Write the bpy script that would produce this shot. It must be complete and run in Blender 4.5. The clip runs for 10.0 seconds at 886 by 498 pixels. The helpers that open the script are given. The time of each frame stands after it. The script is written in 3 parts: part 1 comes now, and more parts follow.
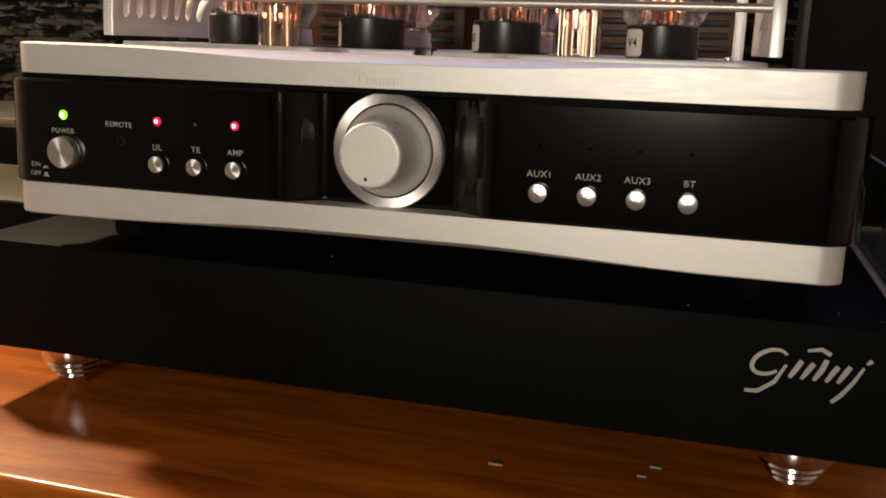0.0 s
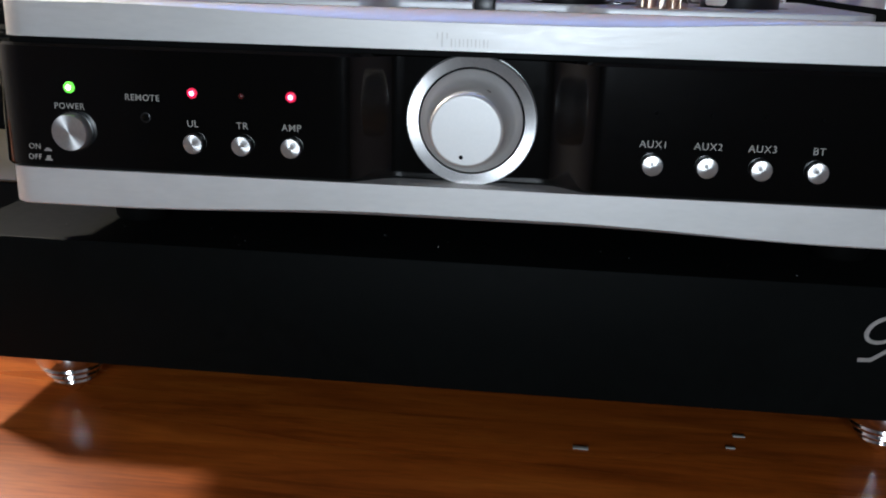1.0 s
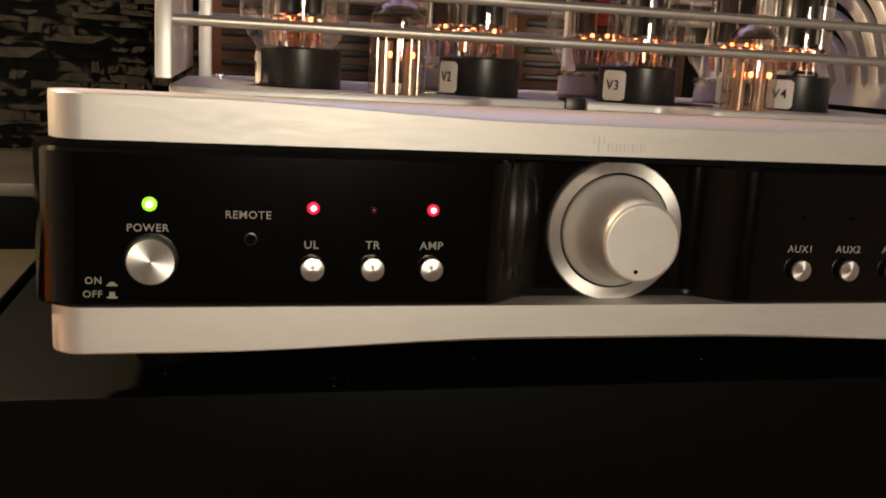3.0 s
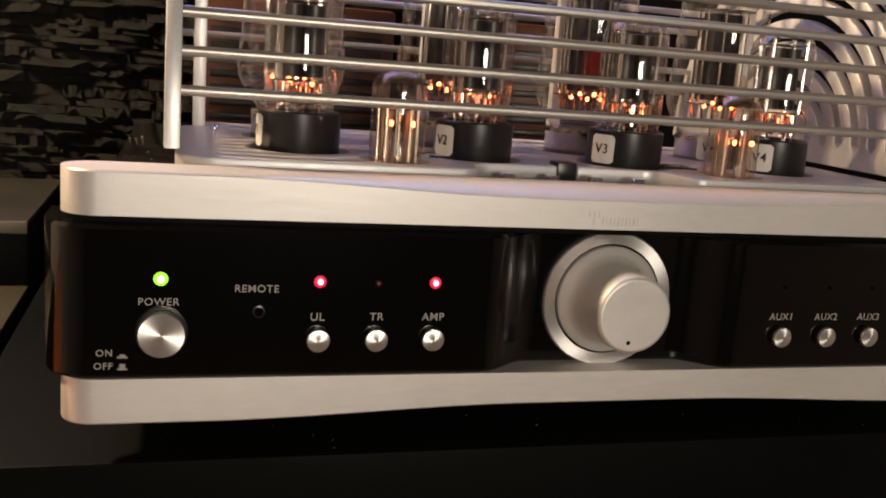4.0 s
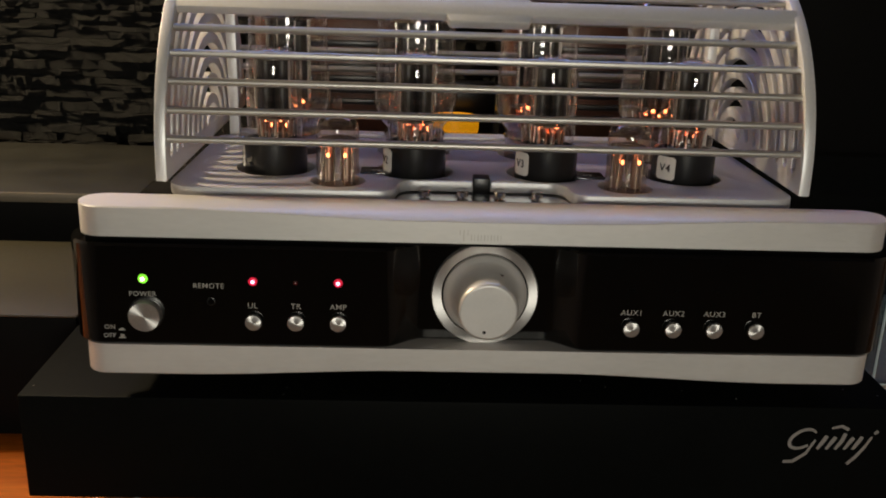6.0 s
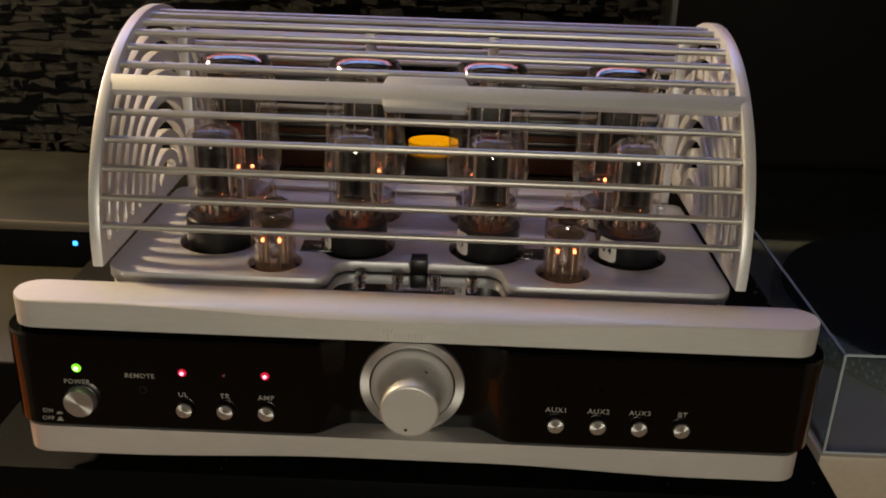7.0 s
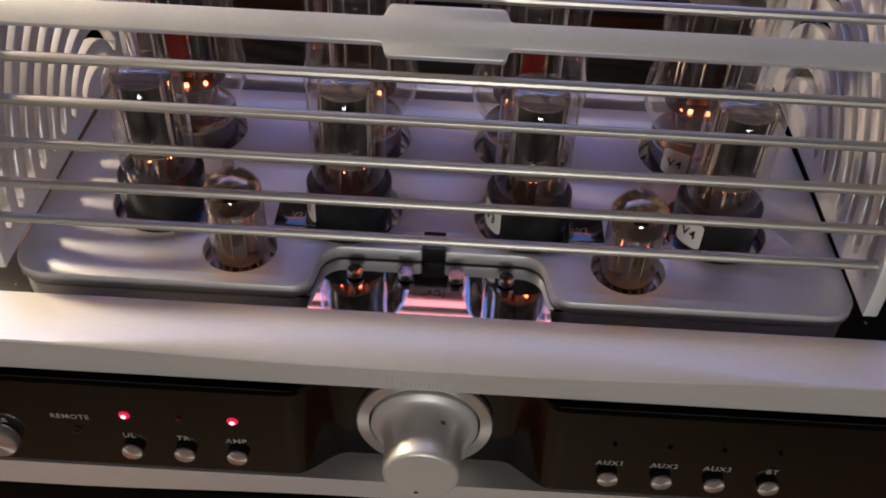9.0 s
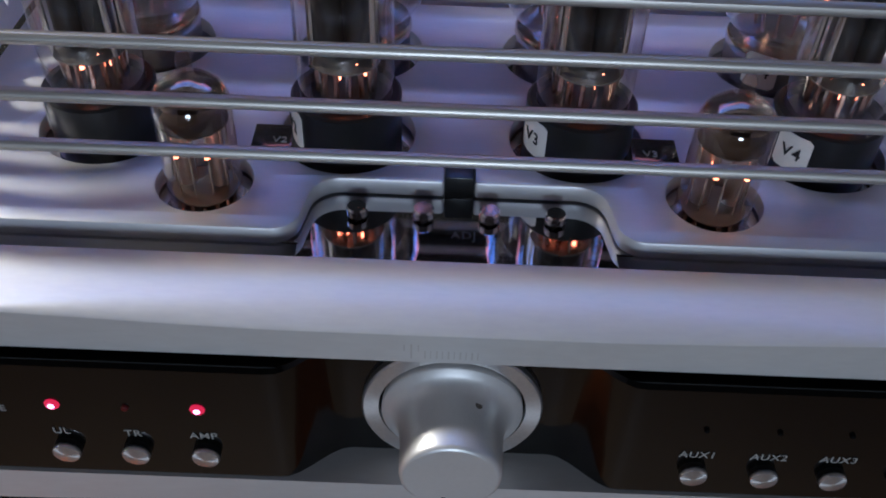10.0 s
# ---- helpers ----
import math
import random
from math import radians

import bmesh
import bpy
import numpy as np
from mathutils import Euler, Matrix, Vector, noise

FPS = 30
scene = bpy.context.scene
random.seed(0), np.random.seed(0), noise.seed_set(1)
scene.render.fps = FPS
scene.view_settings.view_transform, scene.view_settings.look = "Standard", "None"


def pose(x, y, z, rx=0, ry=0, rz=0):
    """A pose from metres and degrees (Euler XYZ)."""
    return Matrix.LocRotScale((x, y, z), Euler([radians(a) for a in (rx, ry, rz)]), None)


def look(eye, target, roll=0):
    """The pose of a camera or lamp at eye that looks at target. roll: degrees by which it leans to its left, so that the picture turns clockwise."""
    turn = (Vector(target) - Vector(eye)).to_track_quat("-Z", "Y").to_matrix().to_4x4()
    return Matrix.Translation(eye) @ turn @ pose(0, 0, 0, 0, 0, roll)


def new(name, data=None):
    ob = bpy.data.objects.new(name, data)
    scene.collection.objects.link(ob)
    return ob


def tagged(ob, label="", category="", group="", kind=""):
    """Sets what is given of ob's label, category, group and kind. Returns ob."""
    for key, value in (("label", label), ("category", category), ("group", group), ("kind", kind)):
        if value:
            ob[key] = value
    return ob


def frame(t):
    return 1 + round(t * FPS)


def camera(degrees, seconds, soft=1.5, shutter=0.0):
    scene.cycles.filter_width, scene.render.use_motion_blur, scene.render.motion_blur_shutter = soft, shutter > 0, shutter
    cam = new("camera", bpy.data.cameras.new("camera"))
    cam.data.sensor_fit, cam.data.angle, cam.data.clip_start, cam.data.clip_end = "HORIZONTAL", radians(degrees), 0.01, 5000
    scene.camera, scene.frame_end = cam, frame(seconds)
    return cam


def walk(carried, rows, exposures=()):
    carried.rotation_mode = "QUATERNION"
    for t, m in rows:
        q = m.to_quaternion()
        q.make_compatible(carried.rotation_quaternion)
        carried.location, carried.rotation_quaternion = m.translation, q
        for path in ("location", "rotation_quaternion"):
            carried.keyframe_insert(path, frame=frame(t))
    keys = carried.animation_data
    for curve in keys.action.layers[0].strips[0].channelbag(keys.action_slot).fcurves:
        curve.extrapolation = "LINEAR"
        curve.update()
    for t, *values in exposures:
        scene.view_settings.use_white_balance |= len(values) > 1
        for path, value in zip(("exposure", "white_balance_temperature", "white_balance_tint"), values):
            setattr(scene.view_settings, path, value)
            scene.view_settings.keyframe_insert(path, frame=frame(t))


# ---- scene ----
# An amplifier with glass tubes on a black platform, on a wooden table.
# Metres; the table top is z = 0, the amplifier's front panel is y = 0.
cam = camera(50.60, 10.0, soft=1.9)
PATH = [
    (0, (0.1373, -0.3856, 0.1946), (-0.3915, 1.4963, -0.2286), 1.93),
    (0.5, (0.0878, -0.3746, 0.2092), (-0.3199, 1.5148, -0.3045), 0.85),
    (1, (0.0296, -0.3593, 0.2085), (-0.1788, 1.5410, -0.3794), 1.45),
    (1.5, (-0.0227, -0.3371, 0.1978), (-0.0413, 1.5952, -0.3178), 1.89),
    (2, (-0.0682, -0.3236, 0.1811), (0.0826, 1.6357, -0.1910), 2.19),
    (2.2, (-0.0863, -0.3165, 0.1825), (0.1418, 1.6339, -0.1967), 2.46),
    (3.3, (-0.1495, -0.3023, 0.2136), (0.3612, 1.5923, -0.1735), 3.66),
    (3.5, (-0.1525, -0.3014, 0.2176), (0.3818, 1.5884, -0.1607), 4.08),
    (4, (-0.1576, -0.3046, 0.2316), (0.3870, 1.5792, -0.1620), 4.43),
    (4.5, (-0.1549, -0.3286, 0.2543), (0.3623, 1.5575, -0.1641), 4.52),
    (5, (-0.1309, -0.3597, 0.2730), (0.2797, 1.5470, -0.1696), 4.09),
    (5.2, (-0.1147, -0.3706, 0.2795), (0.2011, 1.5450, -0.2008), 3.55),
    (6.3, (-0.0112, -0.4250, 0.3274), (0.0204, 1.4674, -0.3189), 1.67),
    (6.5, (0.0039, -0.4261, 0.3399), (0.0148, 1.4675, -0.3034), 1.62),
    (7, (0.0186, -0.3880, 0.3920), (-0.0110, 1.4506, -0.3947), 1.84),
    (7.5, (0.0137, -0.3322, 0.4369), (-0.0266, 1.4071, -0.5496), 2.23),
    (8, (0.0030, -0.2801, 0.4547), (-0.0418, 1.3165, -0.7490), 2.35),
    (8.5, (-0.0034, -0.2412, 0.4607), (-0.0554, 1.2408, -0.8813), 2.10),
    (9, (0.0053, -0.2073, 0.4393), (-0.0106, 1.2623, -0.9172), 2.80),
    (9.5, (0.0063, -0.1756, 0.3994), (0.0042, 1.2818, -0.9702), 2.73),
    (10, (-0.0061, -0.1558, 0.3679), (0.0004, 1.2966, -1.0071), 2.42),
]
EXPOSURES = [
    (0.0, 0.15, 6200, 8), (1.0, 0.12, 4550, 4), (2.2, 0.06, 4900, 10), (3.4, 0.05, 7200, 8), (4.0, 0.15, 6250, 10),
    (4.8, 0.0, 5400, 10), (6.5, -0.5, 6000, 0), (7.2, -0.45, 6200, 3), (7.5, -0.36, 5800, 6), (8.0, -0.25, 6600, 8), (8.5, -0.3, 6500, 2), (9.0, -0.3, 5400, 8), (9.5, -0.35, 5000, 8), (10.0, -0.3, 4250, 6),
]
walk(cam, [(t, look(eye, target, roll)) for t, eye, target, roll in PATH], EXPOSURES)

# ------------------------------------------------------------------ light
world = bpy.data.worlds.new("world")
scene.world = world
world.use_nodes = True
world.node_tree.nodes["Background"].inputs[0].default_value = (0.02, 0.02, 0.025, 1)
world.node_tree.nodes["Background"].inputs[1].default_value = 0.1


def lamp(name, kind, m, energy, colour, size):
    data = bpy.data.lights.new(name, kind)
    data.energy, data.color = energy, colour
    if kind == "AREA":
        data.shape, data.size = "DISK", size
    else:
        data.shadow_soft_size = size
    ob = new(name, data)
    ob.matrix_basis = m
    return ob


lamp("side_lamp", "POINT", pose(-0.62, 0.22, 0.62), 34.0, (1.0, 0.70, 0.40), 0.035)
room = lamp("room_lamp", "SPOT", look((0.06, -1.66, 0.34), (0, 0, 0.15)), 50.0, (1.0, 0.85, 0.67), 0.2)
room.data.spot_size, room.data.spot_blend = radians(100), 0.5


# ------------------------------------------------------------------ materials
def mat(name):
    m = bpy.data.materials.new(name)
    m.use_nodes = True
    nt = m.node_tree
    return m, nt, nt.nodes["Principled BSDF"]


def node(nt, kind, **values):
    n = nt.nodes.new(kind)
    for key, value in values.items():
        n.inputs[key.replace("_", " ")].default_value = value
    return n


def coords(nt, scale=(1, 1, 1)):
    tc = nt.nodes.new("ShaderNodeTexCoord")
    mp = nt.nodes.new("ShaderNodeMapping")
    mp.inputs["Scale"].default_value = scale
    nt.links.new(tc.outputs["Object"], mp.inputs["Vector"])
    return mp.outputs["Vector"]


def ramp(nt, source, stops):
    r = nt.nodes.new("ShaderNodeValToRGB")
    while len(r.color_ramp.elements) < len(stops):
        r.color_ramp.elements.new(0.5)
    for e, (p, c) in zip(r.color_ramp.elements, stops):
        e.position, e.color = p, (*c, 1) if len(c) == 3 else c
    nt.links.new(source, r.inputs["Fac"])
    return r.outputs["Color"]


def grey(v):
    return (v, v, v)


def bump(nt, b, source, strength, distance):
    n = node(nt, "ShaderNodeBump", Strength=strength, Distance=distance)
    nt.links.new(source, n.inputs["Height"])
    nt.links.new(n.outputs["Normal"], b.inputs["Normal"])


def plain(name, colour, rough=0.5, metal=0.0, vary=0.12, scale=60.0, relief=0.0, stretch=(1, 1, 1), coat=0.0):
    """A surface with a coarse and a fine variation of colour and gloss, and fine relief."""
    m, nt, b = mat(name)
    v = coords(nt, stretch)
    fine = node(nt, "ShaderNodeTexNoise", Scale=scale * 8, Detail=3.0)
    wide = node(nt, "ShaderNodeTexNoise", Scale=scale * 0.4, Detail=4.0)
    for n in (fine, wide):
        nt.links.new(v, n.inputs["Vector"])
    mix = nt.nodes.new("ShaderNodeMath")
    mix.operation = "ADD"
    nt.links.new(fine.outputs["Fac"], mix.inputs[0])
    nt.links.new(wide.outputs["Fac"], mix.inputs[1])
    half = nt.nodes.new("ShaderNodeMath")
    half.operation = "MULTIPLY"
    half.inputs[1].default_value = 0.5
    nt.links.new(mix.outputs[0], half.inputs[0])
    lo = tuple(c * (1 - vary) for c in colour)
    hi = tuple(min(1, c * (1 + vary)) for c in colour)
    nt.links.new(ramp(nt, half.outputs[0], [(0.3, lo), (0.7, hi)]), b.inputs["Base Color"])
    nt.links.new(ramp(nt, half.outputs[0], [(0.3, grey(rough * 0.85)), (0.7, grey(min(1, rough * 1.15)))]), b.inputs["Roughness"])
    b.inputs["Metallic"].default_value = metal
    b.inputs["Coat Weight"].default_value = coat
    b.inputs["Coat Roughness"].default_value = 0.08
    if relief:
        bump(nt, b, fine.outputs["Fac"], 0.4, relief)
    return m


def glow(name, colour, strength, base=(0.1, 0.02, 0.02)):
    m, nt, b = mat(name)
    b.inputs["Base Color"].default_value = (*base, 1)
    b.inputs["Emission Color"].default_value = (*colour, 1)
    b.inputs["Emission Strength"].default_value = strength
    b.inputs["Roughness"].default_value = 0.3
    return m


def thin_glass(name, tint, gloss_rough=0.02, bias=0.04):
    m = bpy.data.materials.new(name)
    m.use_nodes = True
    nt = m.node_tree
    nt.nodes.remove(nt.nodes["Principled BSDF"])
    out = nt.nodes["Material Output"]
    clear = node(nt, "ShaderNodeBsdfTransparent", Color=(*tint, 1))
    shine = node(nt, "ShaderNodeBsdfGlossy", Color=(1, 1, 1, 1), Roughness=gloss_rough)
    lw = node(nt, "ShaderNodeLayerWeight", Blend=0.5)
    power = nt.nodes.new("ShaderNodeMath")
    power.operation = "POWER"
    power.inputs[1].default_value = 3.2
    nt.links.new(lw.outputs["Facing"], power.inputs[0])
    fres = nt.nodes.new("ShaderNodeMath")
    fres.operation, fres.use_clamp = "MULTIPLY_ADD", True
    fres.inputs[1].default_value, fres.inputs[2].default_value = 0.8, bias
    nt.links.new(power.outputs[0], fres.inputs[0])
    mix = nt.nodes.new("ShaderNodeMixShader")
    nt.links.new(fres.outputs[0], mix.inputs[0])
    nt.links.new(clear.outputs[0], mix.inputs[1])
    nt.links.new(shine.outputs[0], mix.inputs[2])
    nt.links.new(mix.outputs[0], out.inputs["Surface"])
    return m


def turned_material(name, colour, rough):
    """Metal faced on a lathe: the gloss spreads across the turning marks."""
    m, nt, b = mat(name)
    tan = nt.nodes.new("ShaderNodeTangent")
    tan.direction_type, tan.axis = "RADIAL", "Y"
    nt.links.new(tan.outputs[0], b.inputs["Tangent"])
    v = coords(nt)
    n = node(nt, "ShaderNodeTexNoise", Scale=900.0, Detail=2.0)
    nt.links.new(v, n.inputs["Vector"])
    nt.links.new(ramp(nt, n.outputs["Fac"], [(0.3, tuple(c * 0.9 for c in colour)), (0.7, colour)]), b.inputs["Base Color"])
    b.inputs["Metallic"].default_value = 0.85
    b.inputs["Roughness"].default_value = rough
    b.inputs["Anisotropic"].default_value = 0.85
    return m


def wood_material():
    m, nt, b = mat("varnished_wood")
    v = coords(nt, (1.0, 9.0, 9.0))
    grain = node(nt, "ShaderNodeTexNoise", Scale=6.0, Detail=8.0, Roughness=0.62, Distortion=0.6)
    fine = node(nt, "ShaderNodeTexNoise", Scale=60.0, Detail=4.0)
    wide = node(nt, "ShaderNodeTexNoise", Scale=1.6, Detail=2.0)
    for n in (grain, fine, wide):
        nt.links.new(v, n.inputs["Vector"])
    c = ramp(nt, grain.outputs["Fac"], [(0.25, (0.12, 0.024, 0.0015)), (0.5, (0.36, 0.090, 0.0045)), (0.75, (0.52, 0.155, 0.010))])
    f = ramp(nt, fine.outputs["Fac"], [(0.3, grey(0.7)), (0.6, grey(1.0))])
    mul = nt.nodes.new("ShaderNodeMixRGB")
    mul.blend_type = "MULTIPLY"
    mul.inputs[0].default_value = 0.8
    nt.links.new(c, mul.inputs[1])
    nt.links.new(f, mul.inputs[2])
    nt.links.new(mul.outputs[0], b.inputs["Base Color"])
    nt.links.new(ramp(nt, wide.outputs["Fac"], [(0.3, grey(0.22)), (0.7, grey(0.38))]), b.inputs["Roughness"])
    b.inputs["Coat Weight"].default_value = 0.15
    b.inputs["Coat Roughness"].default_value = 0.08
    bump(nt, b, grain.outputs["Fac"], 0.15, 0.0006)
    return m


def stone_material():
    m, nt, b = mat("split_stone")
    v = coords(nt, (1, 1, 2.2))
    info = nt.nodes.new("ShaderNodeObjectInfo")
    n1 = node(nt, "ShaderNodeTexNoise", Scale=150.0, Detail=8.0, Roughness=0.7)
    n2 = node(nt, "ShaderNodeTexNoise", Scale=80.0, Detail=6.0, Roughness=0.7)
    for n in (n1, n2):
        nt.links.new(v, n.inputs["Vector"])
    tone = ramp(nt, n2.outputs["Fac"], [(0.42, (0.002, 0.0024, 0.0012)), (0.60, (0.008, 0.008, 0.004)), (0.76, (0.060, 0.056, 0.027))])
    per = ramp(nt, info.outputs["Random"], [(0.0, grey(0.25)), (1.0, grey(1.0))])
    mul = nt.nodes.new("ShaderNodeMixRGB")
    mul.blend_type = "MULTIPLY"
    mul.inputs[0].default_value = 1.0
    nt.links.new(tone, mul.inputs[1])
    nt.links.new(per, mul.inputs[2])
    nt.links.new(mul.outputs[0], b.inputs["Base Color"])
    b.inputs["Roughness"].default_value = 0.8
    bump(nt, b, n1.outputs["Fac"], 1.0, 0.02)
    return m


SILVER = plain("blasted_aluminium", (0.72, 0.71, 0.69), 0.46, 0.5, 0.05, 90, 0.00006, (0.25, 1, 1))
DECK_METAL = plain("satin_deck_aluminium", (0.60, 0.60, 0.61), 0.44, 0.40, 0.05, 90, 0.00005, (0.25, 1, 1))
CAGE = plain("silver_cage_paint", (0.76, 0.76, 0.76), 0.40, 0.35, 0.05, 80, 0.00005)
ROD = plain("satin_rod_metal", (0.54, 0.52, 0.48), 0.42, 0.85, 0.06, 90, 0.0, (0.1, 1, 1))
CHROME = plain("turned_chrome", (0.80, 0.80, 0.80), 0.12, 1.0, 0.05, 120)
RING = turned_material("turned_ring_metal", (0.78, 0.77, 0.76), 0.30)
TURNED = turned_material("turned_button_metal", (0.80, 0.79, 0.77), 0.36)
KNOB = plain("satin_knob_metal", (0.74, 0.73, 0.71), 0.44, 0.55, 0.04, 120, 0.00004)
PANEL = plain("black_gloss_panel", (0.0022, 0.0022, 0.002), 0.10, 0.0, 0.2, 40, 0.0)
CHASSIS = plain("black_speckled_enamel", (0.014, 0.013, 0.012), 0.11, 0.0, 0.6, 70, 0.00005, coat=0.7)
COVER = plain("brown_enamel", (0.085, 0.035, 0.018), 0.35, 0.0, 0.3, 40, 0.0002)
BLACK = plain("black_plastic", (0.010, 0.010, 0.010), 0.32, 0.0, 0.2, 90, 0.00003)
MIRROR = plain("polished_steel_sheet", (0.62, 0.62, 0.64), 0.04, 1.0, 0.03, 40)
PLINTH = plain("black_matt_board", (0.0034, 0.0040, 0.0038), 0.55, 0.0, 0.25, 30, 0.0001)
RUBBER = plain("black_rubber", (0.015, 0.015, 0.015), 0.7, 0.0, 0.2, 60, 0.0001)
DARK = plain("dark_recess", (0.0025, 0.0025, 0.0025), 0.6)
DARK.node_tree.nodes["Principled BSDF"].inputs["Specular IOR Level"].default_value = 0.06
PRINT = plain("white_print", (0.34, 0.33, 0.30), 0.55, 0.0, 0.06, 200)
LOGO = plain("silver_lettering", (0.50, 0.48, 0.46), 0.35, 0.5, 0.06, 100)
ENGRAVE = plain("engraved_mark", (0.58, 0.56, 0.53), 0.5, 0.4, 0.06, 100)
STICKER = plain("white_paper_sticker", (0.78, 0.75, 0.70), 0.6, 0.0, 0.05, 100)
INK = plain("black_ink", (0.02, 0.02, 0.02), 0.6)
ANODE = plain("grey_anode_sheet", (0.055, 0.052, 0.05), 0.42, 0.6, 0.25, 120)
WIRE = plain("nickel_wire", (0.85, 0.82, 0.76), 0.2, 1.0, 0.1, 150)
MICA = plain("mica_disc", (0.16, 0.14, 0.12), 0.25, 0.0, 0.15, 150)
ROSE = plain("rose_metal_sheet", (0.52, 0.43, 0.39), 0.35, 1.0, 0.2, 150)
COPPER = plain("copper_grid", (0.72, 0.46, 0.36), 0.2, 1.0, 0.15, 150)
TUBEBASE = plain("tarnished_tube_base", (0.62, 0.57, 0.50), 0.2, 1.0, 0.15, 60)
GETTER = plain("silver_getter_film", (0.42, 0.40, 0.38), 0.06, 1.0, 0.25, 120)
GLASS = thin_glass("tube_glass", (0.97, 0.96, 0.945), 0.012, 0.075)
SMOKED = thin_glass("tinted_tube_glass", (0.93, 0.85, 0.77), 0.012, 0.08)
ACRYLIC = thin_glass("clear_acrylic", (0.80, 0.86, 0.88), 0.03)
EDGE_HIGHLIGHT = plain("acrylic_edge_highlight", (0.50, 0.58, 0.60), 0.15, 0.0, 0.1, 60)
HEATER = glow("orange_heater_glow", (1.0, 0.20, 0.06), 14.0)
REDHOT = glow("dull_red_cathode", (1.0, 0.05, 0.03), 0.05)
LED_GREEN = glow("green_led", (0.36, 1.0, 0.03), 1.3, (0.1, 0.3, 0.05))
LED_RED = glow("red_led", (1.0, 0.01, 0.05), 0.9)
CORE_GREEN = glow("green_core_glare", (0.75, 1.0, 0.35), 6.0)
CORE_RED = glow("red_core_glare", (1.0, 0.30, 0.42), 5.0)
LED_OFF = plain("unlit_red_led", (0.09, 0.008, 0.008), 0.3)
LED_BLUE = glow("blue_led", (0.05, 0.3, 1.0), 5.0)
AMBER = glow("amber_oval", (1.0, 0.36, 0.0), 1.1, (0.4, 0.15, 0.0))
PLINTH.node_tree.nodes["Principled BSDF"].inputs["Specular IOR Level"].default_value = 0.04
WOOD = wood_material()
STONE = stone_material()
CREAM = plain("cream_lacquer", (0.55, 0.47, 0.37), 0.45, 0.0, 0.08, 30, 0.0002)
OLIVE = plain("dull_metal_case", (0.014, 0.0135, 0.008), 0.6, 0.0, 0.5, 60, 0.0003)
UNIT_PALE = plain("dull_beige_case", (0.045, 0.041, 0.026), 0.42, 0.0, 0.15, 40, 0.0002)
PALE = plain("pale_bounce_wall", (0.60, 0.56, 0.50), 0.8, 0.0, 0.08, 5, 0.0005)
STRIP = plain("dull_pale_strip", (0.12, 0.10, 0.07), 0.5, 0.0, 0.1, 30)
WALL = plain("dim_wall_paint", (0.09, 0.08, 0.07), 0.8, 0.0, 0.1, 5, 0.0005)
FLOOR = plain("pale_reflected_floor", (0.34, 0.23, 0.13), 0.5, 0.0, 0.2, 5, 0.0005)
SCREEN = glow("television_picture", (0.40, 0.50, 1.0), 3.5, (0.01, 0.01, 0.01))


def picture(m):
    """A red banner along the foot of the blue picture, and uneven blue fields."""
    nt = m.node_tree
    b = nt.nodes["Principled BSDF"]
    v = coords(nt)
    n = node(nt, "ShaderNodeTexNoise", Scale=4.0, Detail=2.0)
    nt.links.new(v, n.inputs["Vector"])
    field = ramp(nt, n.outputs["Fac"], [(0.35, (0.20, 0.33, 0.98)), (0.65, (0.42, 0.52, 1.0))])
    sep = nt.nodes.new("ShaderNodeSeparateXYZ")
    nt.links.new(v, sep.inputs[0])
    band = nt.nodes.new("ShaderNodeMath")
    band.operation, band.inputs[1].default_value = "LESS_THAN", 0.705
    nt.links.new(sep.outputs["Z"], band.inputs[0])
    mix = nt.nodes.new("ShaderNodeMixRGB")
    mix.inputs[2].default_value = (1.0, 0.30, 0.28, 1)
    nt.links.new(band.outputs[0], mix.inputs[0])
    nt.links.new(field, mix.inputs[1])
    nt.links.new(mix.outputs[0], b.inputs["Emission Color"])


picture(SCREEN)


# ------------------------------------------------------------------ mesh helpers
def finish(me, material, smooth=30):
    me.materials.clear()
    me.materials.append(material)
    for p in me.polygons:
        p.use_smooth = smooth > 0
    if smooth:
        me.set_sharp_from_angle(angle=radians(smooth))
    return me


def mesh_of(bm, name="mesh"):
    bmesh.ops.recalc_face_normals(bm, faces=bm.faces)
    me = bpy.data.meshes.new(name)
    bm.to_mesh(me)
    bm.free()
    return me


def thing(name, base, label, category, group="", kind=""):
    ob = new(name)
    ob.empty_display_size = 0.01
    ob.matrix_basis = Matrix.Translation(base)
    return tagged(ob, label, category, group, kind)


def at_rest(ob):
    """The pose in the world of an object that has not been evaluated yet."""
    m = ob.matrix_basis.copy()
    if ob.parent:
        m = at_rest(ob.parent) @ ob.matrix_parent_inverse @ m
    return m


def part(name, shape, material, parent, label="", smooth=30):
    """Links a mesh or bmesh, in world places, as one mesh object under a thing or part."""
    me = shape if isinstance(shape, bpy.types.Mesh) else mesh_of(shape, name)
    finish(me, material, smooth)
    ob = new(name, me)
    if parent:
        ob.parent = parent
        ob.matrix_parent_inverse = at_rest(parent).inverted()
    return tagged(ob, label)


def box(x0, x1, y0, y1, z0, z1, bevel=0.0, segments=2, bm=None):
    own = bmesh.new()
    bmesh.ops.create_cube(own, size=1)
    bmesh.ops.transform(own, matrix=Matrix.Translation(((x0 + x1) / 2, (y0 + y1) / 2, (z0 + z1) / 2)) @ Matrix.Diagonal((x1 - x0, y1 - y0, z1 - z0, 1)), verts=own.verts)
    if bevel:
        bmesh.ops.bevel(own, geom=own.edges[:], offset=bevel, segments=segments, profile=0.5, affect="EDGES")
    return join(bm, own)


